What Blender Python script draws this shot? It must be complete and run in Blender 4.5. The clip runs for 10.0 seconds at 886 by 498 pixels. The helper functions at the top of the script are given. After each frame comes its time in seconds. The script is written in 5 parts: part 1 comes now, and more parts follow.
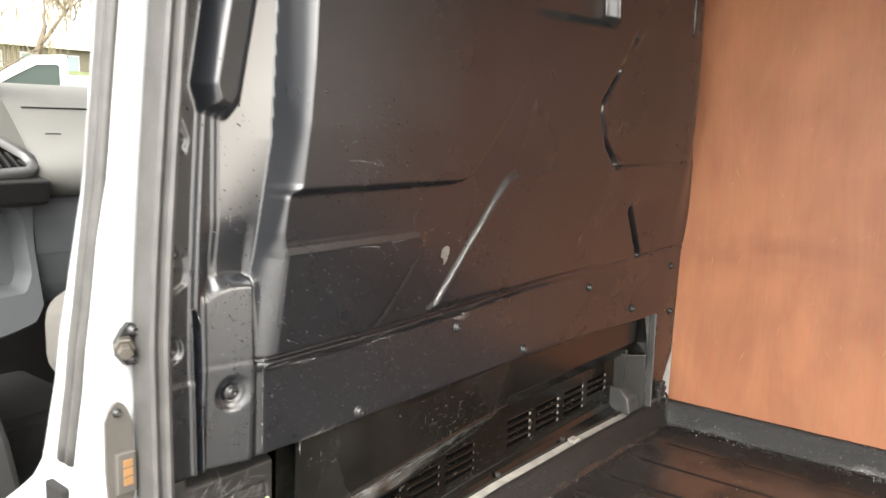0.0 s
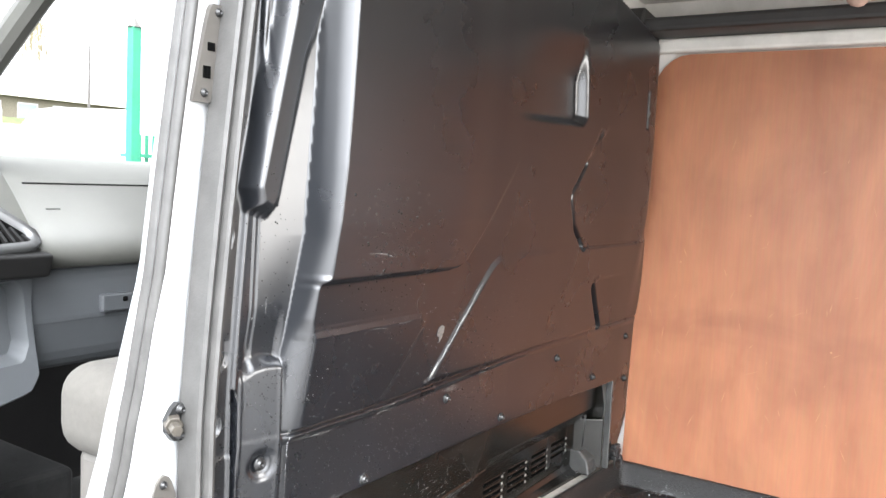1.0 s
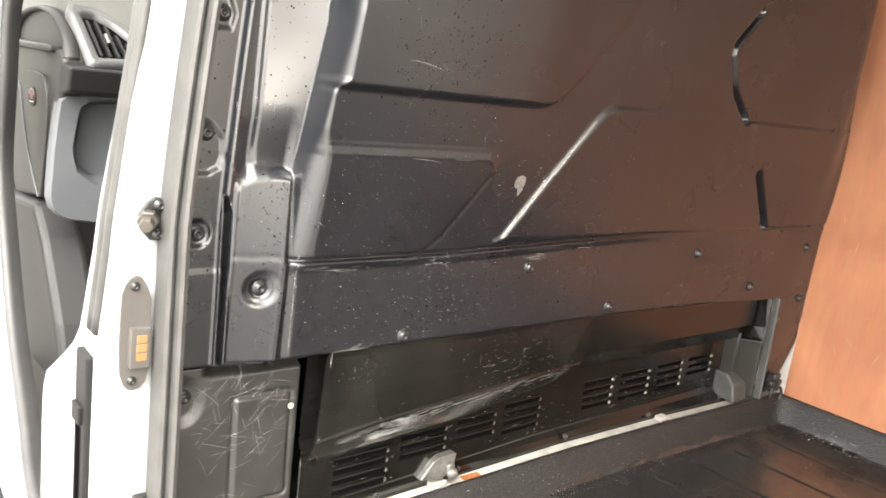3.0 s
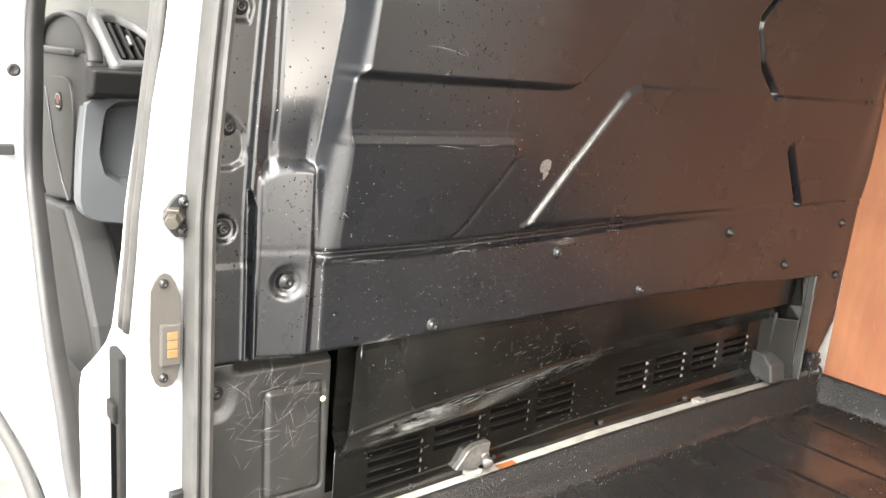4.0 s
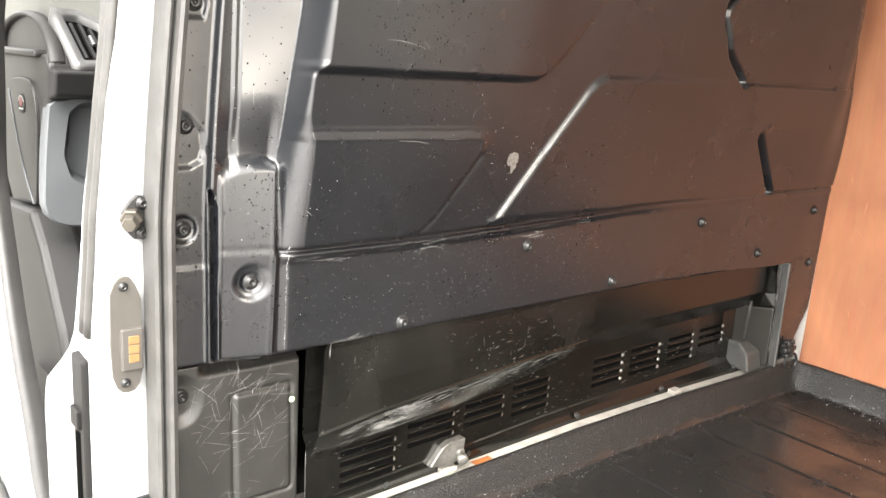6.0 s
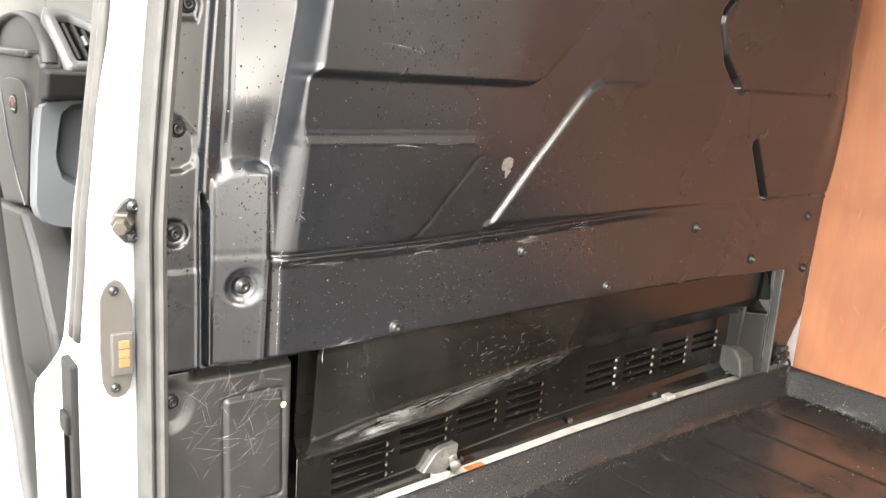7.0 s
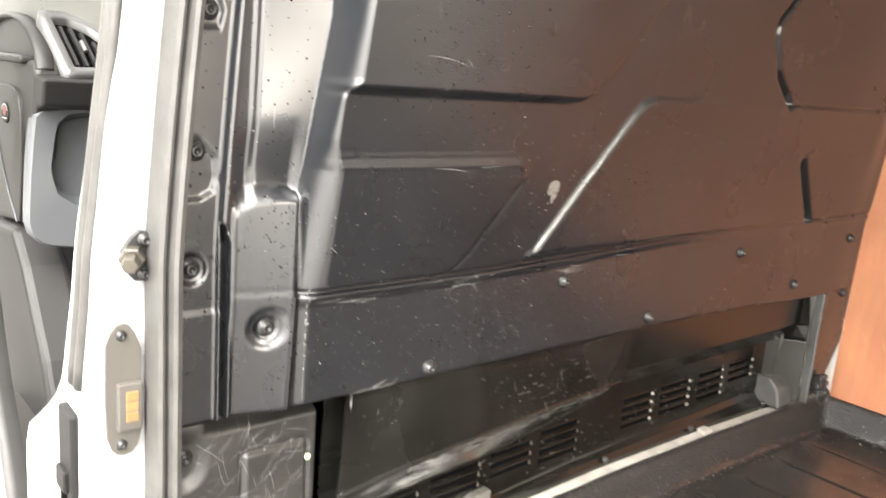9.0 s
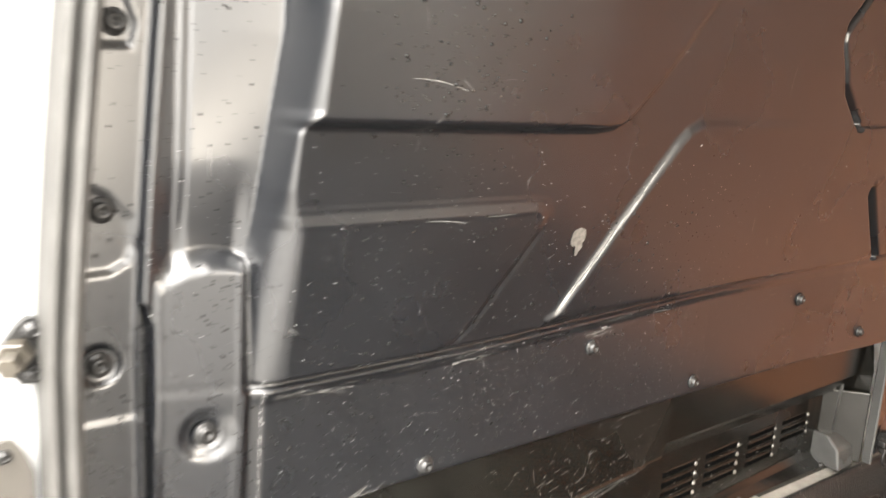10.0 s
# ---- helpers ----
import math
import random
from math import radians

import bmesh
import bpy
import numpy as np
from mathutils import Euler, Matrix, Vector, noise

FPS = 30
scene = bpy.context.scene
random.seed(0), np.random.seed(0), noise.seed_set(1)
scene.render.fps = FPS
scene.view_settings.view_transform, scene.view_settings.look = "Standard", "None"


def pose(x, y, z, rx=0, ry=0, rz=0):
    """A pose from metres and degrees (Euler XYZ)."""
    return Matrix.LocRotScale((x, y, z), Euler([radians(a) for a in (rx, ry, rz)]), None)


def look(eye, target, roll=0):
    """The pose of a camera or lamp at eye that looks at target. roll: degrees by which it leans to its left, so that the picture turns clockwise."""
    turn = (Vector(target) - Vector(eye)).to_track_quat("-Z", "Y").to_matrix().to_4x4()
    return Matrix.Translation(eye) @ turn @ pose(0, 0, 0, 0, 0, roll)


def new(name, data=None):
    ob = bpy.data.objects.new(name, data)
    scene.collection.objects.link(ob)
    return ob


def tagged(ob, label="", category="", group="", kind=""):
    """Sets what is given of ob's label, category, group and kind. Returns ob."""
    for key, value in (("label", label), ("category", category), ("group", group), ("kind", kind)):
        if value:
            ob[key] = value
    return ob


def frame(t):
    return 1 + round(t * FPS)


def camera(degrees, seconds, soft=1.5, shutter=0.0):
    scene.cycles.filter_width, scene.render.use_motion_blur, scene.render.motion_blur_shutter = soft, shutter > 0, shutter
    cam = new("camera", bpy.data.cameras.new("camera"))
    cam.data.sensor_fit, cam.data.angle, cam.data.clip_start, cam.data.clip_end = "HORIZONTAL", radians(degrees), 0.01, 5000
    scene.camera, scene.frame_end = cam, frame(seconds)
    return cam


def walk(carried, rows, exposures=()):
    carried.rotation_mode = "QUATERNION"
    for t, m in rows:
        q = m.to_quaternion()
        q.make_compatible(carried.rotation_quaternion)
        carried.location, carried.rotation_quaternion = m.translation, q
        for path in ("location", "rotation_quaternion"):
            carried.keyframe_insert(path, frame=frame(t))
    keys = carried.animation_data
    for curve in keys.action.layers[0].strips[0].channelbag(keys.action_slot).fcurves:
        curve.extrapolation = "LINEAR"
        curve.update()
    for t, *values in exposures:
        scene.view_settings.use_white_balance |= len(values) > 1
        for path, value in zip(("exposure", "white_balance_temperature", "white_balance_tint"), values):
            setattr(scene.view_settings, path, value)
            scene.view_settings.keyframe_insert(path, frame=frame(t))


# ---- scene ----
cam = camera(56.6, 10.0, shutter=0.7)
PATH = [
    (0, (0.841, -0.495, 0.727), (-0.386, 1.054, 0.422), 1.4),
    (0.5, (0.83, -0.588, 0.762), (-0.347, 1.007, 0.494), 2.2),
    (1, (0.825, -0.671, 0.79), (-0.276, 0.99, 0.619), 2.7),
    (1.5, (0.819, -0.602, 0.737), (-0.378, 0.98, 0.48), 3.5),
    (2, (0.862, -0.392, 0.671), (-0.531, 0.993, 0.292), 6.1),
    (2.5, (0.903, -0.329, 0.658), (-0.543, 0.993, 0.259), 7.8),
    (3, (0.896, -0.331, 0.658), (-0.599, 0.935, 0.251), 6.9),
    (4.5, (0.89, -0.31, 0.648), (-0.642, 0.897, 0.205), 3.9),
    (5, (0.887, -0.299, 0.649), (-0.635, 0.92, 0.203), 3.6),
    (5.5, (0.891, -0.299, 0.651), (-0.623, 0.93, 0.205), 3.4),
    (6, (0.897, -0.297, 0.65), (-0.611, 0.941, 0.209), 3.4),
    (7.5, (0.886, -0.285, 0.653), (-0.609, 0.972, 0.22), 4.1),
    (8, (0.879, -0.274, 0.652), (-0.611, 0.987, 0.219), 4.4),
    (8.5, (0.85, -0.277, 0.655), (-0.636, 0.99, 0.224), 4.5),
    (9, (0.759, -0.269, 0.66), (-0.728, 1.0, 0.235), 4.4),
    (9.5, (0.669, -0.232, 0.673), (-0.833, 1.023, 0.26), 4.1),
    (10, (0.605, -0.113, 0.674), (-0.917, 1.12, 0.27), 3.6),
]
EXPOSURES = [(0.0, 3.19, 6800, 10), (0.4, 3.48, 6500, 10), (0.8, 3.48, 6150, 10), (1.2, 3.47, 6150, 10), (1.6, 3.06, 6600, 10), (2.2, 3.14, 7000, 10), (3.0, 3.62, 6900, 10), (4.5, 3.57, 6800, 10), (6.0, 3.71, 6800, 10), (8.5, 3.77, 6850, 10), (10.0, 3.83, 7000, 10)]
walk(cam, [(t, look(eye, target, roll)) for t, eye, target, roll in PATH], EXPOSURES)

# ---- sky, sun ----
world = bpy.data.worlds.new("overcast_sky")
scene.world = world
world.use_nodes = True
wn = world.node_tree.nodes
wl = world.node_tree.links
sky = wn.new("ShaderNodeTexSky")
sky.sky_type = "NISHITA"
sky.sun_disc = False
sky.sun_elevation = radians(50)
sky.sun_rotation = radians(152)
sky.dust_density = 4.0
grey = wn.new("ShaderNodeHueSaturation")
grey.inputs["Saturation"].default_value = 0.03
wl.new(sky.outputs[0], grey.inputs["Color"])
wl.new(grey.outputs[0], wn["Background"].inputs["Color"])
wn["Background"].inputs["Strength"].default_value = 0.15
sun = new("sun", bpy.data.lights.new("sun", "SUN"))
sun.data.energy = 0.1
sun.data.angle = radians(25)
sun.data.color = (1.0, 0.95, 0.88)
sun.matrix_world = look((1.6, -3.0, 4.05), (0, 0, 0))

# added fill lamp at the unseen rear, as if one door leaf stood open
rear_fill = new("rear_opening_sky", bpy.data.lights.new("rear_opening_sky", "AREA"))
rear_fill.data.shape = "RECTANGLE"
rear_fill.data.size, rear_fill.data.size_y = 0.70, 1.0
rear_fill.data.energy = 2.9
rear_fill.data.color = (1.0, 0.93, 0.84)
rear_fill.matrix_world = look((2.34, 0.38, 0.76), (0, 0.38, 0.76))

# ---- materials ----
def material(name, color, rough=0.5, metal=0.0, vary=0.0, scale=8.0, bump=0.0, bump_scale=200.0, color2=None, coat=0.0, rough_vary=0.0, spec=0.5, bump_depth=0.001):
    m = bpy.data.materials.new(name)
    m.use_nodes = True
    n, l = m.node_tree.nodes, m.node_tree.links
    b = n["Principled BSDF"]
    b.inputs["Base Color"].default_value = (*color, 1)
    b.inputs["Roughness"].default_value = rough
    b.inputs["Metallic"].default_value = metal
    b.inputs["Coat Weight"].default_value = coat
    b.inputs["Specular IOR Level"].default_value = spec
    co = n.new("ShaderNodeTexCoord")
    if vary or color2:
        t = n.new("ShaderNodeTexNoise")
        t.inputs["Scale"].default_value = scale
        t.inputs["Detail"].default_value = 6
        t.inputs["Roughness"].default_value = 0.65
        l.new(co.outputs["Object"], t.inputs["Vector"])
        r = n.new("ShaderNodeValToRGB")
        r.color_ramp.elements[0].position, r.color_ramp.elements[1].position = 0.3, 0.7
        c2 = color2 or tuple(min(1, c * (1 + vary)) for c in color)
        c1 = color if color2 else tuple(c * (1 - vary) for c in color)
        r.color_ramp.elements[0].color, r.color_ramp.elements[1].color = (*c1, 1), (*c2, 1)
        l.new(t.outputs["Fac"], r.inputs["Fac"])
        l.new(r.outputs["Color"], b.inputs["Base Color"])
    if rough_vary:
        t2 = n.new("ShaderNodeTexNoise")
        t2.inputs["Scale"].default_value = 5.0
        t2.inputs["Detail"].default_value = 8
        l.new(co.outputs["Object"], t2.inputs["Vector"])
        mp = n.new("ShaderNodeMapRange")
        mp.inputs["From Min"].default_value, mp.inputs["From Max"].default_value = 0.3, 0.7
        mp.inputs["To Min"].default_value, mp.inputs["To Max"].default_value = rough - rough_vary, rough + rough_vary
        l.new(t2.outputs["Fac"], mp.inputs["Value"])
        l.new(mp.outputs[0], b.inputs["Roughness"])
    if bump:
        t3 = n.new("ShaderNodeTexNoise")
        t3.inputs["Scale"].default_value = bump_scale
        t3.inputs["Detail"].default_value = 4
        l.new(co.outputs["Object"], t3.inputs["Vector"])
        bp = n.new("ShaderNodeBump")
        bp.inputs["Strength"].default_value = bump
        bp.inputs["Distance"].default_value = bump_depth
        l.new(t3.outputs["Fac"], bp.inputs["Height"])
        l.new(bp.outputs[0], b.inputs["Normal"])
    return m


def plywood():
    m = material("red_plywood", (0.42, 0.16, 0.06), 0.42, spec=0.35)
    n, l = m.node_tree.nodes, m.node_tree.links
    b = n["Principled BSDF"]
    co = n.new("ShaderNodeTexCoord")
    mp = n.new("ShaderNodeMapping")
    mp.inputs["Scale"].default_value = (5, 5, 1.3)
    l.new(co.outputs["Object"], mp.inputs["Vector"])
    t = n.new("ShaderNodeTexNoise")
    t.inputs["Scale"].default_value, t.inputs["Detail"].default_value, t.inputs["Distortion"].default_value = 1.6, 9, 0.6
    t.inputs["Roughness"].default_value = 0.6
    l.new(mp.outputs[0], t.inputs["Vector"])
    r = n.new("ShaderNodeValToRGB")
    e = r.color_ramp.elements
    e[0].position, e[0].color = 0.28, (0.32, 0.110, 0.043, 1)
    e[1].position, e[1].color = 0.72, (0.45, 0.180, 0.080, 1)
    l.new(t.outputs["Fac"], r.inputs["Fac"])
    mp2 = n.new("ShaderNodeMapping")
    mp2.inputs["Scale"].default_value = (90, 90, 5)
    l.new(co.outputs["Object"], mp2.inputs["Vector"])
    t2 = n.new("ShaderNodeTexNoise")
    t2.inputs["Scale"].default_value, t2.inputs["Detail"].default_value = 2.0, 5
    l.new(mp2.outputs[0], t2.inputs["Vector"])
    mx = n.new("ShaderNodeMix")
    mx.data_type, mx.blend_type = "RGBA", "MULTIPLY"
    mx.inputs["Factor"].default_value = 0.28
    l.new(r.outputs["Color"], mx.inputs["A"])
    l.new(t2.outputs["Color"], mx.inputs["B"])
    t3 = n.new("ShaderNodeTexNoise")
    t3.inputs["Scale"].default_value, t3.inputs["Detail"].default_value, t3.inputs["Distortion"].default_value = 3.2, 7, 1.2
    l.new(co.outputs["Object"], t3.inputs["Vector"])
    r3 = n.new("ShaderNodeValToRGB")
    r3.color_ramp.elements[0].position, r3.color_ramp.elements[0].color = 0.34, (0.80, 0.76, 0.74, 1)
    r3.color_ramp.elements[1].position, r3.color_ramp.elements[1].color = 0.62, (1, 1, 1, 1)
    l.new(t3.outputs["Fac"], r3.inputs["Fac"])
    mx3 = n.new("ShaderNodeMix")
    mx3.data_type, mx3.blend_type = "RGBA", "MULTIPLY"
    mx3.inputs["Factor"].default_value = 1.0
    l.new(mx.outputs["Result"], mx3.inputs["A"])
    l.new(r3.outputs["Color"], mx3.inputs["B"])
    bc = n.new("ShaderNodeBrightContrast")
    bc.inputs["Bright"].default_value = 0.03
    l.new(mx3.outputs["Result"], bc.inputs["Color"])
    l.new(bc.outputs[0], b.inputs["Base Color"])
    return m


BLACK = material("black_moulded_plastic", (0.0066, 0.0074, 0.0092), 0.285, vary=0.25, scale=6, bump=0.05, bump_scale=900, rough_vary=0.03, spec=1.0)
BLACK_LOW = material("scuffed_black_plastic", (0.0045, 0.0045, 0.0038), 0.22, vary=0.6, scale=14, bump=0.12, bump_scale=500, rough_vary=0.09)
CORNER = material("worn_black_plastic", (0.013, 0.0125, 0.0112), 0.40, vary=0.4, scale=18, bump=0.15, bump_scale=600, rough_vary=0.06, spec=0.8)
TRAY = material("textured_black_liner", (0.011, 0.0108, 0.0105), 0.45, vary=0.6, scale=220, bump=0.8, bump_scale=260, bump_depth=0.0035, spec=0.6)
tn, tl = TRAY.node_tree.nodes, TRAY.node_tree.links
tco = tn.new("ShaderNodeTexCoord")
tsep = tn.new("ShaderNodeSeparateXYZ")
tl.new(tco.outputs["Object"], tsep.inputs[0])
tno = tn.new("ShaderNodeTexNoise")
tno.inputs["Scale"].default_value, tno.inputs["Detail"].default_value = 10.0, 12
tl.new(tco.outputs["Object"], tno.inputs["Vector"])
tad = tn.new("ShaderNodeMath")
tad.operation = "MULTIPLY_ADD"
tad.inputs[1].default_value = 0.075
tl.new(tno.outputs["Fac"], tad.inputs[0])
tl.new(tsep.outputs["Z"], tad.inputs[2])
tmr = tn.new("ShaderNodeMapRange")
tmr.inputs["From Min"].default_value, tmr.inputs["From Max"].default_value = -0.034, -0.008
tmr.inputs["To Min"].default_value, tmr.inputs["To Max"].default_value = 0.17, 0.34
tbs = tn.new("ShaderNodeMapRange")
tbs.inputs["From Min"].default_value, tbs.inputs["From Max"].default_value = 0.17, 0.34
tbs.inputs["To Min"].default_value, tbs.inputs["To Max"].default_value = 0.35, 1.0
tl.new(tmr.outputs[0], tbs.inputs["Value"])
twet = tn.new("ShaderNodeMapRange")
twet.inputs["From Min"].default_value, twet.inputs["From Max"].default_value = 0.17, 0.34
twet.inputs["To Min"].default_value, twet.inputs["To Max"].default_value = 0.8, 0.45
tl.new(tmr.outputs[0], twet.inputs["Value"])
tl.new(twet.outputs[0], tn["Principled BSDF"].inputs["Specular IOR Level"])
tfilm = tn.new("ShaderNodeMapRange")
tfilm.inputs["From Min"].default_value, tfilm.inputs["From Max"].default_value = 0.17, 0.34
tfilm.inputs["To Min"].default_value, tfilm.inputs["To Max"].default_value = 0.5, 0.0
tl.new(tmr.outputs[0], tfilm.inputs["Value"])
tl.new(tfilm.outputs[0], tn["Principled BSDF"].inputs["Coat Weight"])
tn["Principled BSDF"].inputs["Coat Roughness"].default_value = 0.2
tl.new(tbs.outputs[0], tn["Bump"].inputs["Strength"])
tl.new(tad.outputs[0], tmr.inputs["Value"])
tl.new(tmr.outputs[0], tn["Principled BSDF"].inputs["Roughness"])
WHITE = material("white_car_paint", (0.47, 0.48, 0.485), 0.25, vary=0.02, scale=3, coat=0.6)
PRIMER = material("pale_body_paint", (0.666, 0.648, 0.612), 0.45, vary=0.12, scale=12)
# darker copy of the pale body paint; the sill's shade is in its colour
SILL = material("shaded_pale_paint", (0.306, 0.2932, 0.2635), 0.5, vary=0.25, scale=30)
RUBBER = material("grey_weathered_rubber", (0.04166, 0.04047, 0.03809), 0.6, vary=0.25, scale=25, bump=0.3, bump_scale=300)
JAMB_SEAL = material("grey_door_seal", (0.031, 0.030, 0.029), 0.55, vary=0.2, scale=25, bump=0.2, bump_scale=300)
RUBBER_DARK = material("dark_grey_rubber", (0.0216, 0.02112, 0.02064), 0.55, vary=0.2, scale=25, bump=0.2, bump_scale=300)
PLATE = material("grey_plastic_plate", (0.06, 0.0552, 0.0488), 0.5, vary=0.1, scale=30)
BRASS = material("brass_contact", (0.24, 0.132, 0.056), 0.45, 0.3, vary=0.15, scale=60)
STEEL = material("dull_steel", (0.055, 0.049, 0.040), 0.42, 0.3, vary=0.25, scale=60, rough_vary=0.1)
GALV = material("galvanised_steel_and_glint", (0.20, 0.195, 0.18), 0.36, 0.7, vary=0.3, scale=70, rough_vary=0.1)
BOLT = material("black_bolt", (0.026, 0.026, 0.026), 0.28, 0.4)
SLOT = material("dark_opening", (0.003, 0.003, 0.003), 0.9, spec=0.0)
PLY = plywood()
DASH = material("grey_green_dashboard", (0.05376, 0.05376, 0.04685), 0.6, vary=0.06, scale=10, bump=0.4, bump_scale=700)
DASH_DARK = material("charcoal_trim_plastic", (0.004992, 0.004685, 0.004416), 0.6, vary=0.1, scale=10, bump=0.4, bump_scale=700, spec=0.3)
DASH_LIGHT = material("light_grey_trim_plastic", (0.0448, 0.048, 0.0512), 0.5, vary=0.04, scale=10, bump=0.3, bump_scale=700)
SILVER = material("silver_vent_surround", (0.0576, 0.0576, 0.05683), 0.4, 0.3)
CAP = material("grey_brown_cab_plastic", (0.0072, 0.0066, 0.00608), 0.55, vary=0.08, scale=10, bump=0.4, bump_scale=700, spec=0.4)
ARCH = material("worn_grey_cab_plastic", (0.004704, 0.004536, 0.004301), 0.6, vary=0.15, scale=14, bump=0.4, bump_scale=600)
# grey base colour carries the sheen and highlights of black plastic
SHEEN_GREY = material("painted_sheen_plastic", (0.045, 0.045, 0.0435), 0.24, vary=0.2, scale=20)
SEAT = material("grey_seat_cloth", (0.0576, 0.05376, 0.04685), 0.9, vary=0.12, scale=60, bump=0.8, bump_scale=600)
CARPET = material("dark_cab_mat", (0.012, 0.012, 0.01152), 0.85, vary=0.4, scale=30, bump=0.9, bump_scale=300)
RED = material("red_badge", (0.10, 0.004, 0.006), 0.4)
PRINT = material("white_print", (0.30, 0.30, 0.29), 0.5)
RUST = material("rust_patch", (0.221, 0.07225, 0.0153), 0.8, vary=0.4, scale=150)
SCUFF = material("pale_scuff", (0.18, 0.18, 0.175), 0.6, vary=0.5, scale=200)
# near-white colour stands in for glints on wet plastic
FLECK = material("pale_glint_fleck", (0.70, 0.71, 0.71), 0.4, vary=0.4, scale=300)
ASPHALT = material("wet_asphalt", (0.1575, 0.1462, 0.1312), 0.16, vary=0.4, scale=4, bump=0.25, bump_scale=120, rough_vary=0.2)
GRASS = material("winter_grass", (0.06, 0.072, 0.024), 0.9, vary=0.35, scale=2)
BRICK = material("brown_brick", (0.102, 0.09, 0.063), 0.8, vary=0.25, scale=9)
GREEN = material("green_paint", (0.012, 0.144, 0.078), 0.45, vary=0.15, scale=6)
BARK = material("bark", (0.096, 0.078, 0.054), 0.9, vary=0.4, scale=12)
TWIG = material("willow_twig", (0.12, 0.102, 0.054), 0.85, vary=0.3, scale=8)
TYRE = material("tyre_rubber", (0.03, 0.03, 0.03), 0.8)


WATER = material("rain_water", (0.003, 0.003, 0.003), 0.05, spec=0.22)
GREENGLASS = material("green_tinted_window", (0.035, 0.05, 0.042), 0.06, spec=0.6)
CARGLASS = material("car_window", (0.16, 0.22, 0.21), 0.05, spec=0.8)


# ---- building helpers ----
def finish(ob, smooth=True):
    if smooth:
        for p in ob.data.polygons:
            p.use_smooth = True
    return ob


def mesh_of(name, bm, mat, smooth=False):
    me = bpy.data.meshes.new(name)
    bm.to_mesh(me)
    bm.free()
    me.materials.append(mat)
    if smooth:
        for p in me.polygons:
            p.use_smooth = True
    return me


def thing(name, bm, mat, label, category, group="", kind="", smooth=False):
    return tagged(new(name, mesh_of(name, bm, mat, smooth)), label, category, group, kind)


def holder(name, at, label, category, group="", kind=""):
    ob = new(name)
    ob.location = at
    ob.empty_display_size = 0.05
    bpy.context.view_layer.update()
    return tagged(ob, label, category, group, kind)


def adopt(ob, parent):
    ob.parent = parent
    m = Matrix.Identity(4)
    p = parent
    while p:
        m = p.matrix_basis.copy() @ m if p.parent is None else p.matrix_parent_inverse @ p.matrix_basis @ m
        p = p.parent
    ob.matrix_parent_inverse = m.inverted()
    return ob


def part(name, bm, mat, parent, label="", smooth=False):
    return adopt(tagged(new(name, mesh_of(name, bm, mat, smooth)), label), parent)


def share(name, me, parent, m, label=""):
    ob = adopt(tagged(new(name, me), label), parent)
    ob.matrix_basis = m
    return ob


def box(bm, lo, hi, bevel=0.0, seg=2):
    r = bmesh.ops.create_cube(bm, size=1.0)
    vs = r["verts"]
    for v in vs:
        v.co = Vector([lo[i] + (v.co[i] + 0.5) * (hi[i] - lo[i]) for i in range(3)])
    if bevel:
        es = list({e for v in vs for e in v.link_edges})
        bmesh.ops.bevel(bm, geom=es, offset=bevel, segments=seg, affect="EDGES", profile=0.5)
    return bm


def boxed(lo, hi, bevel=0.0, seg=2):
    return box(bmesh.new(), lo, hi, bevel, seg)


def prism(bm, outline, axis, a, b):
    """Extrude an outline of two coordinates (the axes other than axis, in order) from a to b."""
    def put(p, v):
        c = list(p)
        c.insert(axis, v)
        return bm.verts.new(c)
    lo = [put(p, a) for p in outline]
    hi = [put(p, b) for p in outline]
    n = len(outline)
    for i in range(n):
        bm.faces.new((lo[i], lo[(i + 1) % n], hi[(i + 1) % n], hi[i]))
    bm.faces.new(list(reversed(lo)))
    bm.faces.new(hi)
    bmesh.ops.recalc_face_normals(bm, faces=bm.faces[:])
    return bm


def sweep(bm, path, profile, side=(0, 1, 0), closed=True):
    """Sweep a profile of (u, v) along a path; u goes along side, v across it and the path."""
    pts = [Vector(p) for p in path]
    rings = []
    for i, p in enumerate(pts):
        d = (pts[min(i + 1, len(pts) - 1)] - pts[max(i - 1, 0)]).normalized()
        s = Vector(side)
        s = (s - d * s.dot(d)).normalized()
        w = d.cross(s)
        rings.append([bm.verts.new(p + s * u + w * v) for u, v in profile])
    n = len(profile)
    for a, b in zip(rings, rings[1:]):
        for k in range(n if closed else n - 1):
            bm.faces.new((a[k], a[(k + 1) % n], b[(k + 1) % n], b[k]))
    if closed:
        bm.faces.new(list(reversed(rings[0])))
        bm.faces.new(rings[-1])
    bmesh.ops.recalc_face_normals(bm, faces=bm.faces[:])
    return bm


def ring(r, n=10, r2=None, o=(0, 0)):
    r2 = r2 or r
    return [(o[0] + r * math.cos(2 * math.pi * i / n), o[1] + r2 * math.sin(2 * math.pi * i / n)) for i in range(n)]


def lathe(bm, prof, n=16, axis=0):
    """Turn a profile of (radius, height) round the given axis."""
    rows = []
    for r, h in prof:
        row = []
        for i in range(n):
            a = 2 * math.pi * i / n
            c = [r * math.cos(a), r * math.sin(a)]
            c.insert(axis, h)
            row.append(bm.verts.new(c))
        rows.append(row)
    for a, b in zip(rows, rows[1:]):
        for i in range(n):
            bm.faces.new((a[i], a[(i + 1) % n], b[(i + 1) % n], b[i]))
    bm.faces.new(list(reversed(rows[0])))
    bm.faces.new(rows[-1])
    bmesh.ops.recalc_face_normals(bm, faces=bm.faces[:])
    return bm


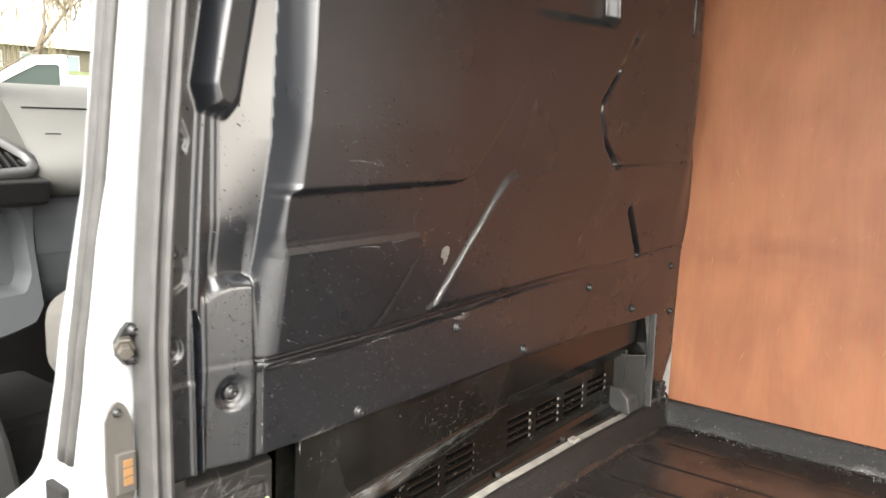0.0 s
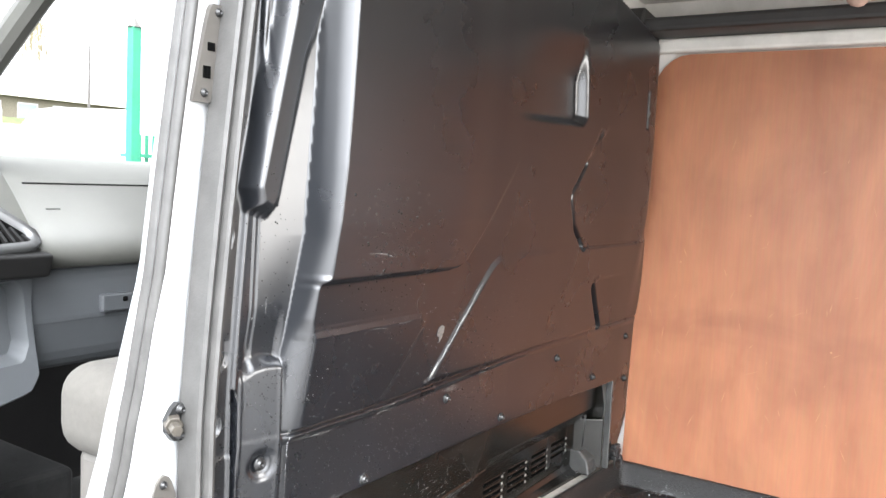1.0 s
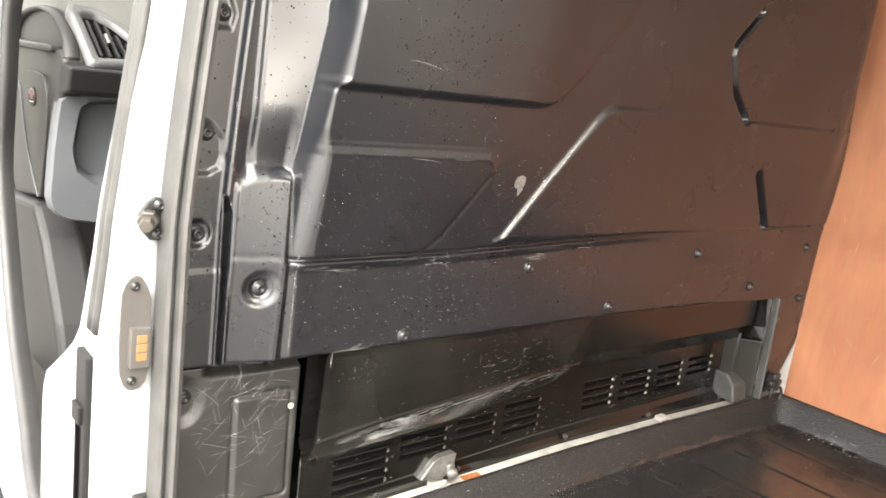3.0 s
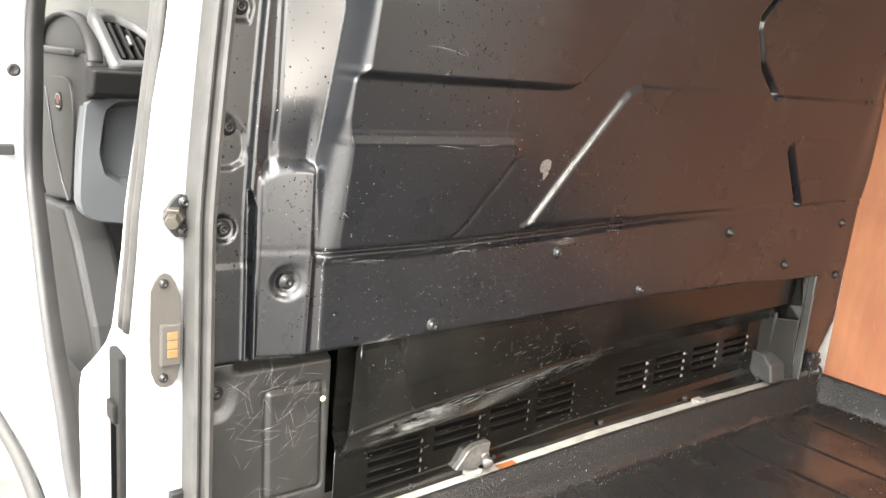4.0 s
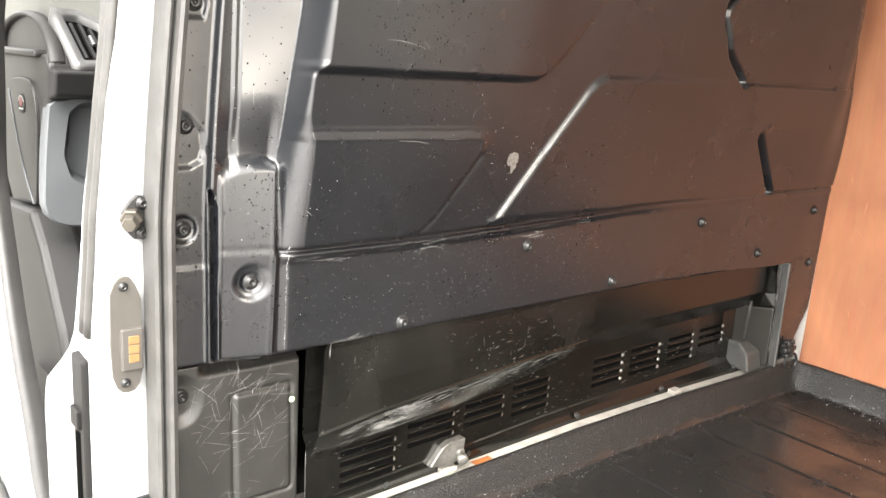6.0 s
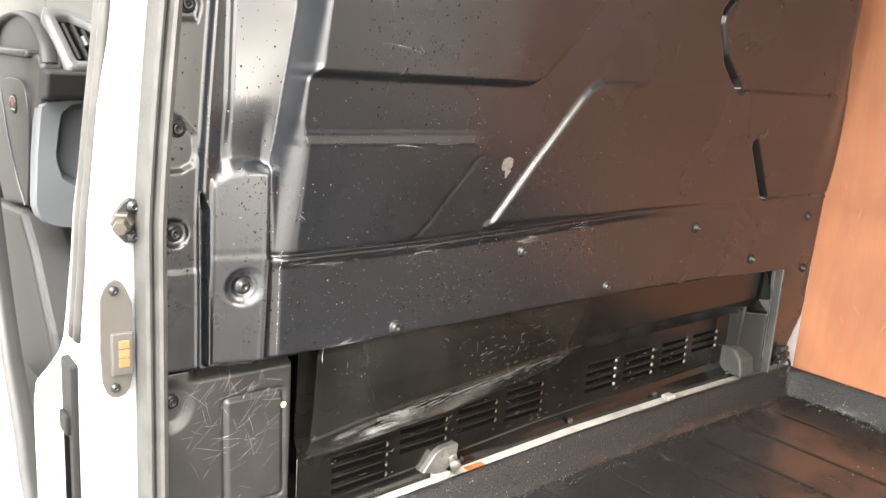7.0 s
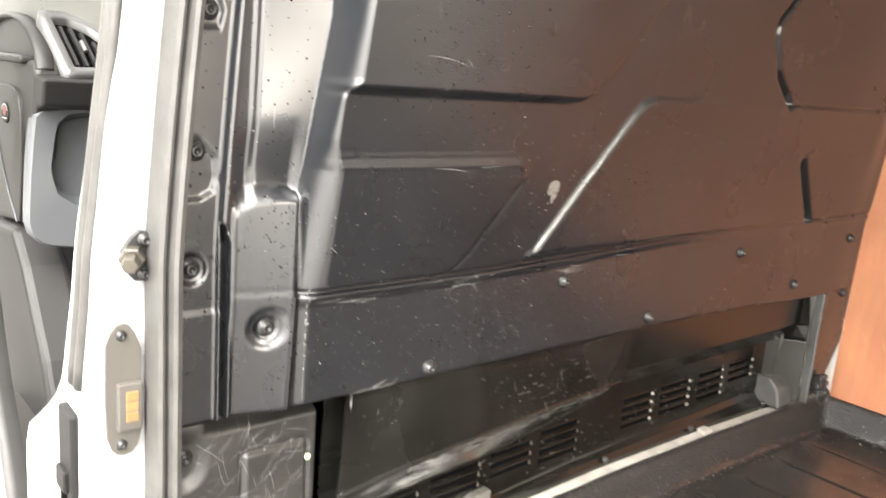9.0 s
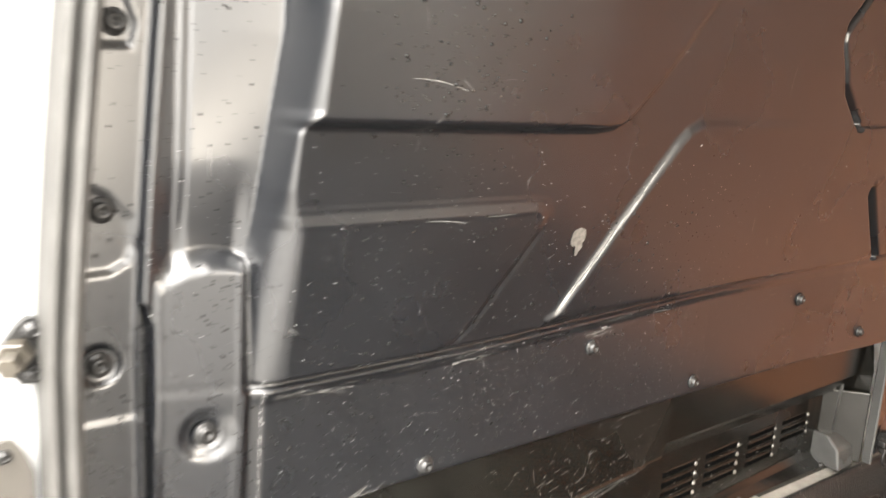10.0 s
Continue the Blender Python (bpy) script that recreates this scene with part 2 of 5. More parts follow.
def sm(a, b, x):
    t = np.clip((x - a) / (b - a), 0, 1)
    return t * t * (3 - 2 * t)


def inside(poly, Y, Z):
    """Signed distance to a polygon, below zero inside."""
    d = np.full(Y.shape, 1e9)
    s = np.ones(Y.shape)
    n = len(poly)
    for i in range(n):
        (ax, ay), (bx, by) = poly[i], poly[i - 1]
        ex, ey = bx - ax, by - ay
        wx, wy = Y - ax, Z - ay
        t = np.clip((wx * ex + wy * ey) / (ex * ex + ey * ey), 0, 1)
        d = np.minimum(d, (wx - ex * t) ** 2 + (wy - ey * t) ** 2)
        c1, c2, c3 = Z >= ay, Z < by, ex * wy > ey * wx
        s = np.where((c1 & c2 & c3) | (~c1 & ~c2 & ~c3), -s, s)
    return s * np.sqrt(d)


def rounded_later(bm, w=0.005):
    bmesh.ops.bevel(bm, geom=bm.edges[:], offset=w, segments=3, affect="EDGES", profile=0.5)
    return bm


def relief(poly, Y, Z, w):
    return 1 - sm(-w / 2, w / 2, inside(poly, Y, Z))


def furrow(line, Y, Z, w):
    """A groove along a line of points, one at its middle and falling off over w."""
    d = np.full(Y.shape, 1e9)
    for (ax, ay), (bx, by) in zip(line, line[1:]):
        ex, ey = bx - ax, by - ay
        t = np.clip(((Y - ax) * ex + (Z - ay) * ey) / (ex * ex + ey * ey), 0, 1)
        d = np.minimum(d, np.hypot(Y - ax - ex * t, Z - ay - ey * t))
    return 1 - sm(0.25 * w, w, d)


def tumble(z):
    return 0.11 * max(0.0, z - 0.45) ** 1.25


def sheet(name, Y, Z, X, keep, mat, parent, label="", thick=0.003):
    ny, nz = Y.shape
    idx = np.arange(ny * nz).reshape(ny, nz)
    q = np.stack([idx[:-1, :-1], idx[1:, :-1], idx[1:, 1:], idx[:-1, 1:]], -1)
    k = keep[:-1, :-1] & keep[1:, :-1] & keep[1:, 1:] & keep[:-1, 1:]
    me = bpy.data.meshes.new(name)
    me.from_pydata(np.stack([X, Y, Z], -1).reshape(-1, 3).tolist(), [], q[k].tolist())
    bm = bmesh.new()
    bm.from_mesh(me)
    bmesh.ops.delete(bm, geom=[v for v in bm.verts if not v.link_faces], context="VERTS")
    bm.to_mesh(me)
    bm.free()
    me.materials.append(mat)
    for p in me.polygons:
        p.use_smooth = True
    ob = adopt(tagged(new(name, me), label), parent)
    mod = ob.modifiers.new("thickness", "SOLIDIFY")
    mod.thickness, mod.offset = thick, -1
    return ob


# ---- bulkhead ----
bulkhead = holder("bulkhead", (0, 0.8, 0.0), "black moulded plastic bulkhead between cab and load space, wet and scratched", "partition")


def lean(Z):
    """How far the middle of the panel stands out, bellied towards the load space."""
    return np.interp(Z, [0.0, 0.64, 0.72, 0.80, 0.90, 1.35], [-0.0605, 0.0483, 0.0595, 0.0645, 0.066, 0.066])


def panel_height(Y, Z):
    T = 0.11 * np.maximum(0, Z - 0.45) ** 1.25
    # bolt flange beside the door
    X = np.full(Y.shape, -0.0215)
    q = Y - 0.8 * T
    X += 0.0070 * sm(0.086, 0.096, q) + 0.0010 * np.exp(-((q - 0.094) / 0.004) ** 2)
    X -= 0.0015 * np.clip((q - 0.097) / 0.02, 0, 1)
    # two fine lines, then the sloping strip
    w = Y - 0.25 * T
    X += (0.0022 * sm(0.1170, 0.1205, w) + 0.0022 * sm(0.1255, 0.1285, w)) * sm(0.525, 0.560, Z) + 0.0044 * sm(0.115, 0.131, w) * (1 - sm(0.525, 0.560, Z))
    foot = np.interp(Z, [0.40, 0.53, 0.61, 0.70, 0.90, 1.3], [0.174, 0.178, 0.1865, 0.1965, 0.205, 0.222])
    crest = np.interp(Z, [0.27, 0.41, 0.548, 0.556, 0.58, 0.625, 0.638, 0.645, 0.72, 0.90, 1.3], [0.194, 0.201, 0.202, 0.199, 0.195, 0.196, 0.201, 0.205, 0.208, 0.217, 0.237])
    S = np.interp(Z, [0.40, 0.53, 0.60, 0.70, 0.90, 1.3], [-0.013, -0.011, -0.002, 0.009, 0.014, 0.015])
    X += (S + 0.0108) * np.clip((w - 0.129) / np.maximum(foot - 0.25 * T - 0.129, 0.02), 0, 1)
    # wall up to the panel, rounded at its crest
    up = [(-0.2, 0.634), (0.53, 0.634), (0.558, 0.637), (0.576, 0.646), (0.614, 0.684), (0.76, 0.86), (0.76, 1.5), (-0.2, 1.5)]
    fade = 1 - 0.80 * sm(0.50, 0.66, Y) - 0.20 * sm(0.64, 0.76, Y)
    face = lean(Z) - 0.003 + 0.0125 * relief(up, Y, Z, 0.010) * fade
    # plateau low on the near side
    pl = [(-0.2, 0.4085), (0.366, 0.4105), (0.392, 0.418), (0.412, 0.436), (0.482, 0.530), (0.486, 0.545), (0.479, 0.555), (0.466, 0.5575), (-0.2, 0.5575)]
    face = face + 0.0019 * relief(pl, Y, Z, 0.013)
    rim = inside(pl, Y, Z)
    face = face + (0.0005 * np.exp(-((rim - 0.0065) / 0.0016) ** 2) + 0.0006 * np.exp(-((rim + 0.0070) / 0.0016) ** 2)) * sm(0.53, 0.55, Z)
    face = face - 0.0022 * np.exp(-(rim / 0.0032) ** 2) * (1 - sm(0.52, 0.54, Z)) * sm(0.36, 0.40, Y)
    # plateau beyond the diagonal
    dg = [(0.520, 0.424), (0.530, 0.429), (0.594, 0.519), (0.670, 0.619), (0.684, 0.633), (0.704, 0.6425), (0.80, 0.645), (1.7, 0.646), (1.7, 0.424)]
    face = face + 0.0056 * relief(dg, Y, Z, 0.0150) * (1 - 0.75 * sm(0.72, 1.0, Y))
    # reliefs towards the far side
    n1 = [(1.165, 0.93), (0.992, 0.775), (0.990, 0.752), (1.022, 0.700), (1.092, 0.645), (1.7, 0.645), (1.7, 0.93)]
    face = face - 0.009 * relief(n1, Y, Z, 0.014) * (1 - sm(1.05, 1.36, Y)) * (1 - sm(0.87, 0.94, Z))
    face = face - 0.014 * furrow([(1.06, 0.838), (0.996, 0.772), (0.996, 0.752), (1.031, 0.694), (1.094, 0.646)], Y, Z, 0.014)
    face = face - 0.004 * furrow([(1.12, 0.911), (1.06, 0.838)], Y, Z, 0.012) - 0.004 * furrow([(1.094, 0.646), (1.43, 0.644)], Y, Z, 0.005)
    n2 = [(1.225, 0.562), (1.206, 0.560), (1.199, 0.540), (1.300, 0.424), (1.7, 0.424), (1.7, 0.562)]
    face = face - 0.003 * relief(n2, Y, Z, 0.012) * (1 - sm(1.25, 1.42, Y))
    face = face - 0.019 * furrow([(1.201, 0.543), (1.300, 0.425)], Y, Z, 0.014) + 0.003 * furrow([(1.204, 0.556), (1.222, 0.562)], Y, Z, 0.010)
    face = face - 0.003 * furrow([(1.300, 0.425), (1.49, 0.426)], Y, Z, 0.005)
    # scoop under the roof and a short slot
    sc = [(0.66, 0.915), (1.01, 0.925), (1.03, 0.94), (1.015, 1.10), (0.66, 1.3)]
    face = face - 0.026 * relief(sc, Y, Z, 0.02) * sm(0.68, 1.0, Y) * (1 - sm(1.0, 1.12, Z))
    face = face - 0.006 * relief([(1.400, 0.94), (1.420, 0.94), (1.418, 1.04), (1.402, 1.04)], Y, Z, 0.008)
    # foot of the panel turns in above the band
    zt = np.interp(Y, [0.0, 0.19, 0.44, 0.71, 0.86, 1.15, 1.6], [0.4065, 0.4055, 0.4070, 0.4165, 0.4215, 0.4235, 0.4235])
    face = face - 0.012 * (1 - sm(0.0, 0.0085, Z - zt)) * (1 - 0.75 * sm(0.85, 1.15, Y))
    k = np.clip((Y - foot) / np.maximum(crest - foot, 0.008), 0, 1.5)
    rise = np.where(k < 1.3, np.sin(np.minimum(k / 1.3, 1.0) * math.pi / 2) ** 0.9, 1.0)
    X = np.where(Y > foot, X + (face - X) * rise, X)
    # band
    band = np.interp(Y, [0.0, 0.85, 1.2, 1.6], [-0.0110, -0.0105, -0.0015, 0.0]) + 0.0055 * sm(0.168, 0.196, Y) + 0.030 * (Z - 0.34)
    band = band + 0.0068 * sm(-0.016, -0.003, Z - zt) * sm(0.17, 0.20, Y) * (1 - 0.7 * sm(0.8, 1.1, Y))
    under = 1 - sm(-0.0030, 0.0030, Z - zt)
    X = np.where(Y > 0.165, X * (1 - under) + band * under, X)
    # hump with a bolt dish beside the door
    top = np.interp(Y, [0.084, 0.092, 0.103, 0.115, 0.127, 0.143, 0.159, 0.183, 0.2], [0.480, 0.500, 0.517, 0.526, 0.5305, 0.5315, 0.529, 0.521, 0.515])
    fall = np.interp(Y, [0.084, 0.10, 0.113, 0.135, 0.18], [0.012, 0.027, 0.027, 0.023, 0.013])
    X -= 0.0075 * (1 - sm(0.535, 0.605, Z)) * sm(0.100, 0.122, Y) * (1 - sm(0.168, 0.180, Y))
    hump = sm(0.0985, 0.1045, Y) * (1 - sm(0.168, 0.182, Y)) * (1 - sm(0.0, 1.0, (Z - top + fall) / fall))
    crown = -0.0155 + 0.28 * (Y - 0.10) + 0.0012 * (1 - sm(0.405, 0.4165, Z)) - 0.011 * np.clip((0.42 - Z) / 0.15, 0, 1)
    crown = crown + 0.0008 * np.exp(-((Y - 0.1065) / 0.0022) ** 2) + 0.0006 * np.exp(-((Y - 0.166) / 0.0025) ** 2)
    X = np.where(Z < top, X * (1 - hump) + np.maximum(crown, X) * hump, X)
    low = (1 - sm(0.404, 0.41, Z)) * sm(0.1045, 0.11, Y) * (1 - sm(0.17, 0.19, Y))
    X = X * (1 - low) + np.where(Y < 0.172, crown, X) * low
    X -= 0.018 * relief([(0.0940, 0.2), (0.1025, 0.2), (0.1015, 0.468), (0.0975, 0.484), (0.0935, 0.488)], Y, Z, 0.0035)
    r = np.hypot(Y - 0.144, (Z - 0.372) * 0.95)
    X -= 0.0075 * (1 - sm(0.009, 0.026, r)) - 0.0012 * np.exp(-((r - 0.014) / 0.002) ** 2)
    # pockets round the flange bolts
    X -= 0.0030 * relief([(0.0, 0.5785), (0.062, 0.5785), (0.072, 0.574), (0.088, 0.556), (0.0895, 0.535), (0.085, 0.522), (0.072, 0.515), (0.0, 0.512)], Y, Z, 0.008)
    X -= 0.0045 * (1 - sm(0.0125, 0.0185, np.hypot(Y - 0.0635, Z - 0.442)))
    X -= 0.0035 * relief([(0.0, 0.722), (0.085, 0.722), (0.094, 0.70), (0.09, 0.684), (0.0, 0.680)], Y, Z, 0.006)
    X += 0.0018 * (1 - sm(0.3920, 0.3995, Z)) * (1 - sm(0.0915, 0.0955, Y))
    # rib beside the door above
    rb = [(0.095, 0.765), (0.104, 0.740), (0.128, 0.732), (0.140, 0.748), (0.168, 0.95), (0.205, 1.06), (0.205, 1.4), (0.15, 1.4), (0.13, 1.0)]
    rib = relief(rb, Y - T * 0.4, Z, 0.020)
    X = np.maximum(X, X * (1 - rib) + (0.012 + 0.036 * (Z - 0.74)) * rib)
    # margins turn back towards roof and side
    X -= (0.004 + 0.055 * sm(0.42, 0.9, Z)) * sm(1.45, 1.575, Y) ** 1.3
    # lower lip
    X -= 0.030 * (1 - sm(0.262, 0.274, Z + 0.012 * sm(1.1, 1.42, Y))) * (1 - sm(1.440, 1.446, Y))
    return X


gy, gz = np.meshgrid(np.concatenate([np.arange(0.036, 0.240, 0.0011), np.arange(0.240, 0.300, 0.0020), np.arange(0.300, 1.571, 0.0030)]), np.concatenate([np.arange(0.012, 0.25, 0.004), np.arange(0.25, 0.66, 0.0021), np.arange(0.66, 1.31, 0.0028)]), indexing="ij")
gx = panel_height(gy, gz)
tb = 0.11 * np.maximum(0, gz - 0.45) ** 1.25
ztop = np.interp(gy, [0.0, 0.6, 1.0, 1.2, 1.35, 1.45, 1.50, 1.535, 1.555, 1.575], [1.29, 1.285, 1.26, 1.225, 1.195, 1.172, 1.15, 1.11, 1.06, 0.98])
keep = (gz < ztop) & (gy > 0.044 + tb * 0.8) & ((gz > 0.258) | (gy > 1.444)) & (gz > 0.02 + np.maximum(0, gy - 1.50) * 1.6)
panel = sheet("moulded_panel", gy, gz, gx, keep, BLACK, bulkhead)

bm = bmesh.new()
lathe(bm, [(0.0095, 0.0), (0.0095, 0.002), (0.0085, 0.003), (0.0062, 0.0032), (0.0060, 0.0062), (0.0050, 0.0072), (0.0028, 0.0072), (0.0024, 0.0045)], 14)
bolt_mesh = mesh_of("bolt", bm, BOLT, True)


def surface(y, z):
    return float(panel_height(np.array([[y]]), np.array([[z]]))[0, 0])


for y, z in [(0.144, 0.372), (0.615, 0.375), (0.376, 0.285), (0.836, 0.290), (1.078, 0.380), (1.296, 0.297), (1.505, 0.376), (1.53, 0.252),
             (0.067, 0.563), (0.0635, 0.442), (0.079, 0.700), (0.084, 0.79)]:
    share("bolt", bolt_mesh, bulkhead, pose(surface(y, z), y, z) @ Matrix.Diagonal((1.1, 1.1, 1.1, 1)))


# ---- lower part of the bulkhead: folded grille panel ----
def plate_x(y):
    return float(np.interp(y, [0.2, 0.27, 0.50, 0.76, 0.9, 1.35, 1.39, 1.42, 1.445], [-0.030, -0.032, -0.048, -0.068, -0.073, -0.086, -0.078, -0.055, -0.022]))


lower = holder("lower_bulkhead_panel", (-0.05, 0.8, 0.0), "black folded lower bulkhead panel with pressed louvres, scuffed", "panel")
bm = bmesh.new()
rows = []
for i in range(61):
    y = 0.238 + (1.445 - 0.238) * i / 60
    x = plate_x(y)
    f = float(np.interp(y, [0.2, 0.35, 0.5, 0.83, 1.14, 1.47], [-0.040, -0.046, -0.052, -0.065, -0.063, -0.052]))
    if y < 0.815:
        prof = [(-0.036, 0.268), (-0.036, 0.25), (-0.038, 0.197), (-0.040, 0.186), (min(-0.040, x), 0.132), (x, 0.116)]
    else:
        prof = [(-0.036, 0.285), (-0.034, 0.262), (max(x, -0.036), 0.188), (max(x, -0.039), 0.182), (max(x, -0.066), 0.149), (x, 0.143)]
    prof += [(x, 0.030), (x - 0.001, 0.026), (0.75 * x + 0.25 * f, 0.013), (f, 0.003), (f, -0.02)]
    rows.append([bm.verts.new((a, y, b)) for a, b in prof])
for a, b in zip(rows, rows[1:]):
    for k in range(len(a) - 1):
        bm.faces.new((a[k], a[k + 1], b[k + 1], b[k]))
bmesh.ops.recalc_face_normals(bm, faces=bm.faces[:])
g = part("grille_plate", bm, BLACK_LOW, lower)
md = g.modifiers.new("thickness", "SOLIDIFY")
md.thickness = 0.002

# loose cover over the near half
bm = bmesh.new()
rows = []
for i in range(31):
    s = i / 30
    y = 0.258 + 0.545 * s
    bow = 0.0012 * math.sin(s * 6.0)
    z1 = float(np.interp(y, [0.25, 0.34, 0.43, 0.65, 0.80], [0.143, 0.156, 0.163, 0.176, 0.181]))
    x1 = float(np.interp(y, [0.25, 0.45, 0.80], [-0.001, -0.005, -0.0165]))
    z2 = float(np.interp(y, [0.25, 0.50, 0.80], [0.109, 0.113, 0.141]))
    x2 = plate_x(y) + 0.011
    left = 0.022 * max(0.0, 1 - s / 0.25)
    e = 0.030 * max(0, (s - 0.93) / 0.07)
    prof = [(-0.0145, 0.281), (-0.0140 + bow, 0.262), (0.5 * (x1 - 0.012) + bow, 0.5 * (z1 + 0.25)), (x1 - 0.0008, z1 + 0.0035), (x1 + 0.0010, z1 + 0.0005), (x2 + 0.002, z2 + 0.003), (x2, z2 - 0.003)]
    rows.append([bm.verts.new((a, y + 0.004 - left * min(1, k / 3.0) - e * max(0, k - 2) / 4.0, b)) for k, (a, b) in enumerate(prof)])
for a, b in zip(rows, rows[1:]):
    for k in range(len(a) - 1):
        bm.faces.new((a[k], a[k + 1], b[k + 1], b[k]))
bmesh.ops.recalc_face_normals(bm, faces=bm.faces[:])
c = c_cover = part("loose_cover", bm, BLACK_LOW, lower, "bent loose cover plate with scuffs and painted white glare", True)
for e in c.data.edges:
    a, b = (c.data.vertices[i].co for i in e.vertices)
    e.use_edge_sharp = abs(a.y - b.y) > 0.012 or max(e.vertices) < 7 or min(e.vertices) >= 210
md = c.modifiers.new("thickness", "SOLIDIFY")
md.thickness = 0.0022

# thin grey rods added as highlight lines along the folds and edges
def cover_fold(y):
    return (float(np.interp(y, [0.25, 0.45, 0.80], [-0.001, -0.005, -0.0165])) + 0.0012, y - 0.016 * max(0.0, 1 - (y - 0.258) / 0.136), float(np.interp(y, [0.25, 0.34, 0.43, 0.65, 0.80], [0.143, 0.156, 0.163, 0.176, 0.181])))


def cover_foot(y):
    return (plate_x(y) + 0.0125, y - 0.022 * max(0.0, 1 - (y - 0.258) / 0.136), float(np.interp(y, [0.25, 0.50, 0.80], [0.107, 0.111, 0.139])))


for f, y0, y1 in ((cover_fold, 0.262, 0.782), (cover_foot, 0.262, 0.765)):
    part("fold_edge", sweep(bmesh.new(), [f(y0 + (y1 - y0) * i / 24) for i in range(25)], ring(0.0011, 6), (1, 0, 0)), SHEEN_GREY, lower, "thin pale rod painted as fold highlight", True)
for dx, z in ((-0.0385, 0.1835), (-0.0660, 0.1485)):
    part("fold_edge", sweep(bmesh.new(), [(max(plate_x(y), dx) + 0.0010, y, z) for y in [0.822 + 0.56 * i / 20 for i in range(21)]], ring(0.0009, 6), (1, 0, 0)), SHEEN_GREY, lower, "thin pale rod painted as fold highlight", True)
side = [(-0.0125, 0.263, 0.272), (-0.010, 0.258, 0.22), (-0.004, 0.252, 0.165), (0.0005, 0.2445, 0.145), (-0.019, 0.2405, 0.112)]
part("cover_edge", sweep(bmesh.new(), side, ring(0.0012, 6), (1, 0, 0)), SHEEN_GREY, c_cover, "thin pale rod painted as edge highlight", True)
part("plate_edge", sweep(bmesh.new(), [(plate_x(0.24) + 0.001, 0.2385, z) for z in (0.108, 0.08, 0.05, 0.02)], ring(0.0010, 6), (1, 0, 0)), SHEEN_GREY, lower, "thin pale rod painted as edge highlight", True)

# louvres
bm = bmesh.new()
rows = []
for i in range(9):
    u = i / 8
    r = 0.0021 * (min(1.0, 8 * u, 8 * (1 - u)) ** 0.5 if 0 < u < 1 else 0.15)
    rows.append([bm.verts.new((r * math.sin(a), u, 0.0052 + r * math.cos(a))) for a in [math.pi * k / 5 for k in range(6)]])
for p, q in zip(rows, rows[1:]):
    for k in range(5):
        bm.faces.new((p[k], q[k], q[k + 1], p[k + 1]))
bmesh.ops.recalc_face_normals(bm, faces=bm.faces[:])
louvre_mesh = mesh_of("louvre", bm, BLACK_LOW, True)
# bright metal domes stand in for reflections on the pressed plastic corners
glint_mesh = mesh_of("louvre_tip", lathe(bmesh.new(), [(0.0042, 0.0), (0.0040, 0.0022), (0.0028, 0.0040), (0.0010, 0.0050)], 9), GALV, True)
opening_mesh = mesh_of("louvre_opening", boxed((0.0002, 0.0, -0.0040), (0.0010, 0.98, 0.0040)), SLOT)
for y0, y1, n, zt in [(0.296, 0.397, 4, 0.088), (0.424, 0.520, 3, 0.097), (0.548, 0.638, 3, 0.098), (0.665, 0.759, 4, 0.103), (0.889, 0.978, 4, 0.106), (1.007, 1.103, 4, 0.106), (1.136, 1.226, 4, 0.106), (1.251, 1.345, 3, 0.106)]:
    for k in range(n):
        z = zt - 0.0165 * k
        a, b = plate_x(y0), plate_x(y1)
        m = Matrix.Translation((a + 0.001, y0, z)) @ Matrix(((1, b - a, 0, 0), (0, y1 - y0, 0, 0), (0, 0, 1, 0), (0, 0, 0, 1)))
        share("louvre", louvre_mesh, lower, m)
        share("opening", opening_mesh, lower, m)
        share("louvre_tip", glint_mesh, lower, pose(b + 0.001, y1 - 0.001, z - 0.002))

# stamped panel below the hump, beside the door
corner = holder("corner_panel", (-0.03, 0.14, 0.0), "scratched black corner panel with a pressed rectangle", "panel")
cy, cz = np.meshgrid(np.arange(0.036, 0.236, 0.002), np.arange(-0.03, 0.268, 0.002), indexing="ij")
cx = np.full(cy.shape, -0.026)
d = inside([(0.137, 0.072), (0.207, 0.072), (0.204, 0.214), (0.134, 0.214)], cy, cz) - 0.004
cx += 0.0028 * (1 - sm(-0.0030, 0.0020, d)) - 0.0022 * np.exp(-((d - 0.0030) / 0.0022) ** 2)
cx -= 0.03 * sm(0.222, 0.232, cy) + 0.02 * sm(0.25, 0.262, cz) * sm(0.08, 0.1, cy)
cx -= 0.006 * (1 - sm(0.014, 0.030, np.hypot(cy - 0.060, (cz - 0.225) * 0.8)))
sheet("stamped_sheet", cy, cz, cx, cy > -1, CORNER, corner)
share("bolt", bolt_mesh, corner, pose(-0.031, 0.061, 0.231))
# dark gap behind
part("back_plate", boxed((-0.12, 0.0, -0.03), (-0.11, 1.56, 0.30)), BLACK_LOW, corner)

# end bracket in the recess
br = holder("end_bracket", (-0.04, 1.42, 0.0), "shiny black folded bracket closing the louvre recess", "bracket")
part("flange", boxed((-0.016, 1.4405, 0.012), (0.003, 1.4475, 0.258), 0.0028, 3), SHEEN_GREY, br, "black flange edge with painted grey sheen")
bm = prism(bmesh.new(), [(-0.090, 1.372), (-0.016, 1.436), (-0.016, 1.4405), (-0.100, 1.4405)], 2, 0.010, 0.150)
part("end_wall", rounded_later(bm, 0.003), BLACK_LOW, br, "glossy slanting end wall")
bm = prism(bmesh.new(), [(-0.10, 0.068), (-0.052, 0.066), (-0.030, 0.046), (-0.022, 0.004), (-0.10, 0.004)], 1, 1.372, 1.430)
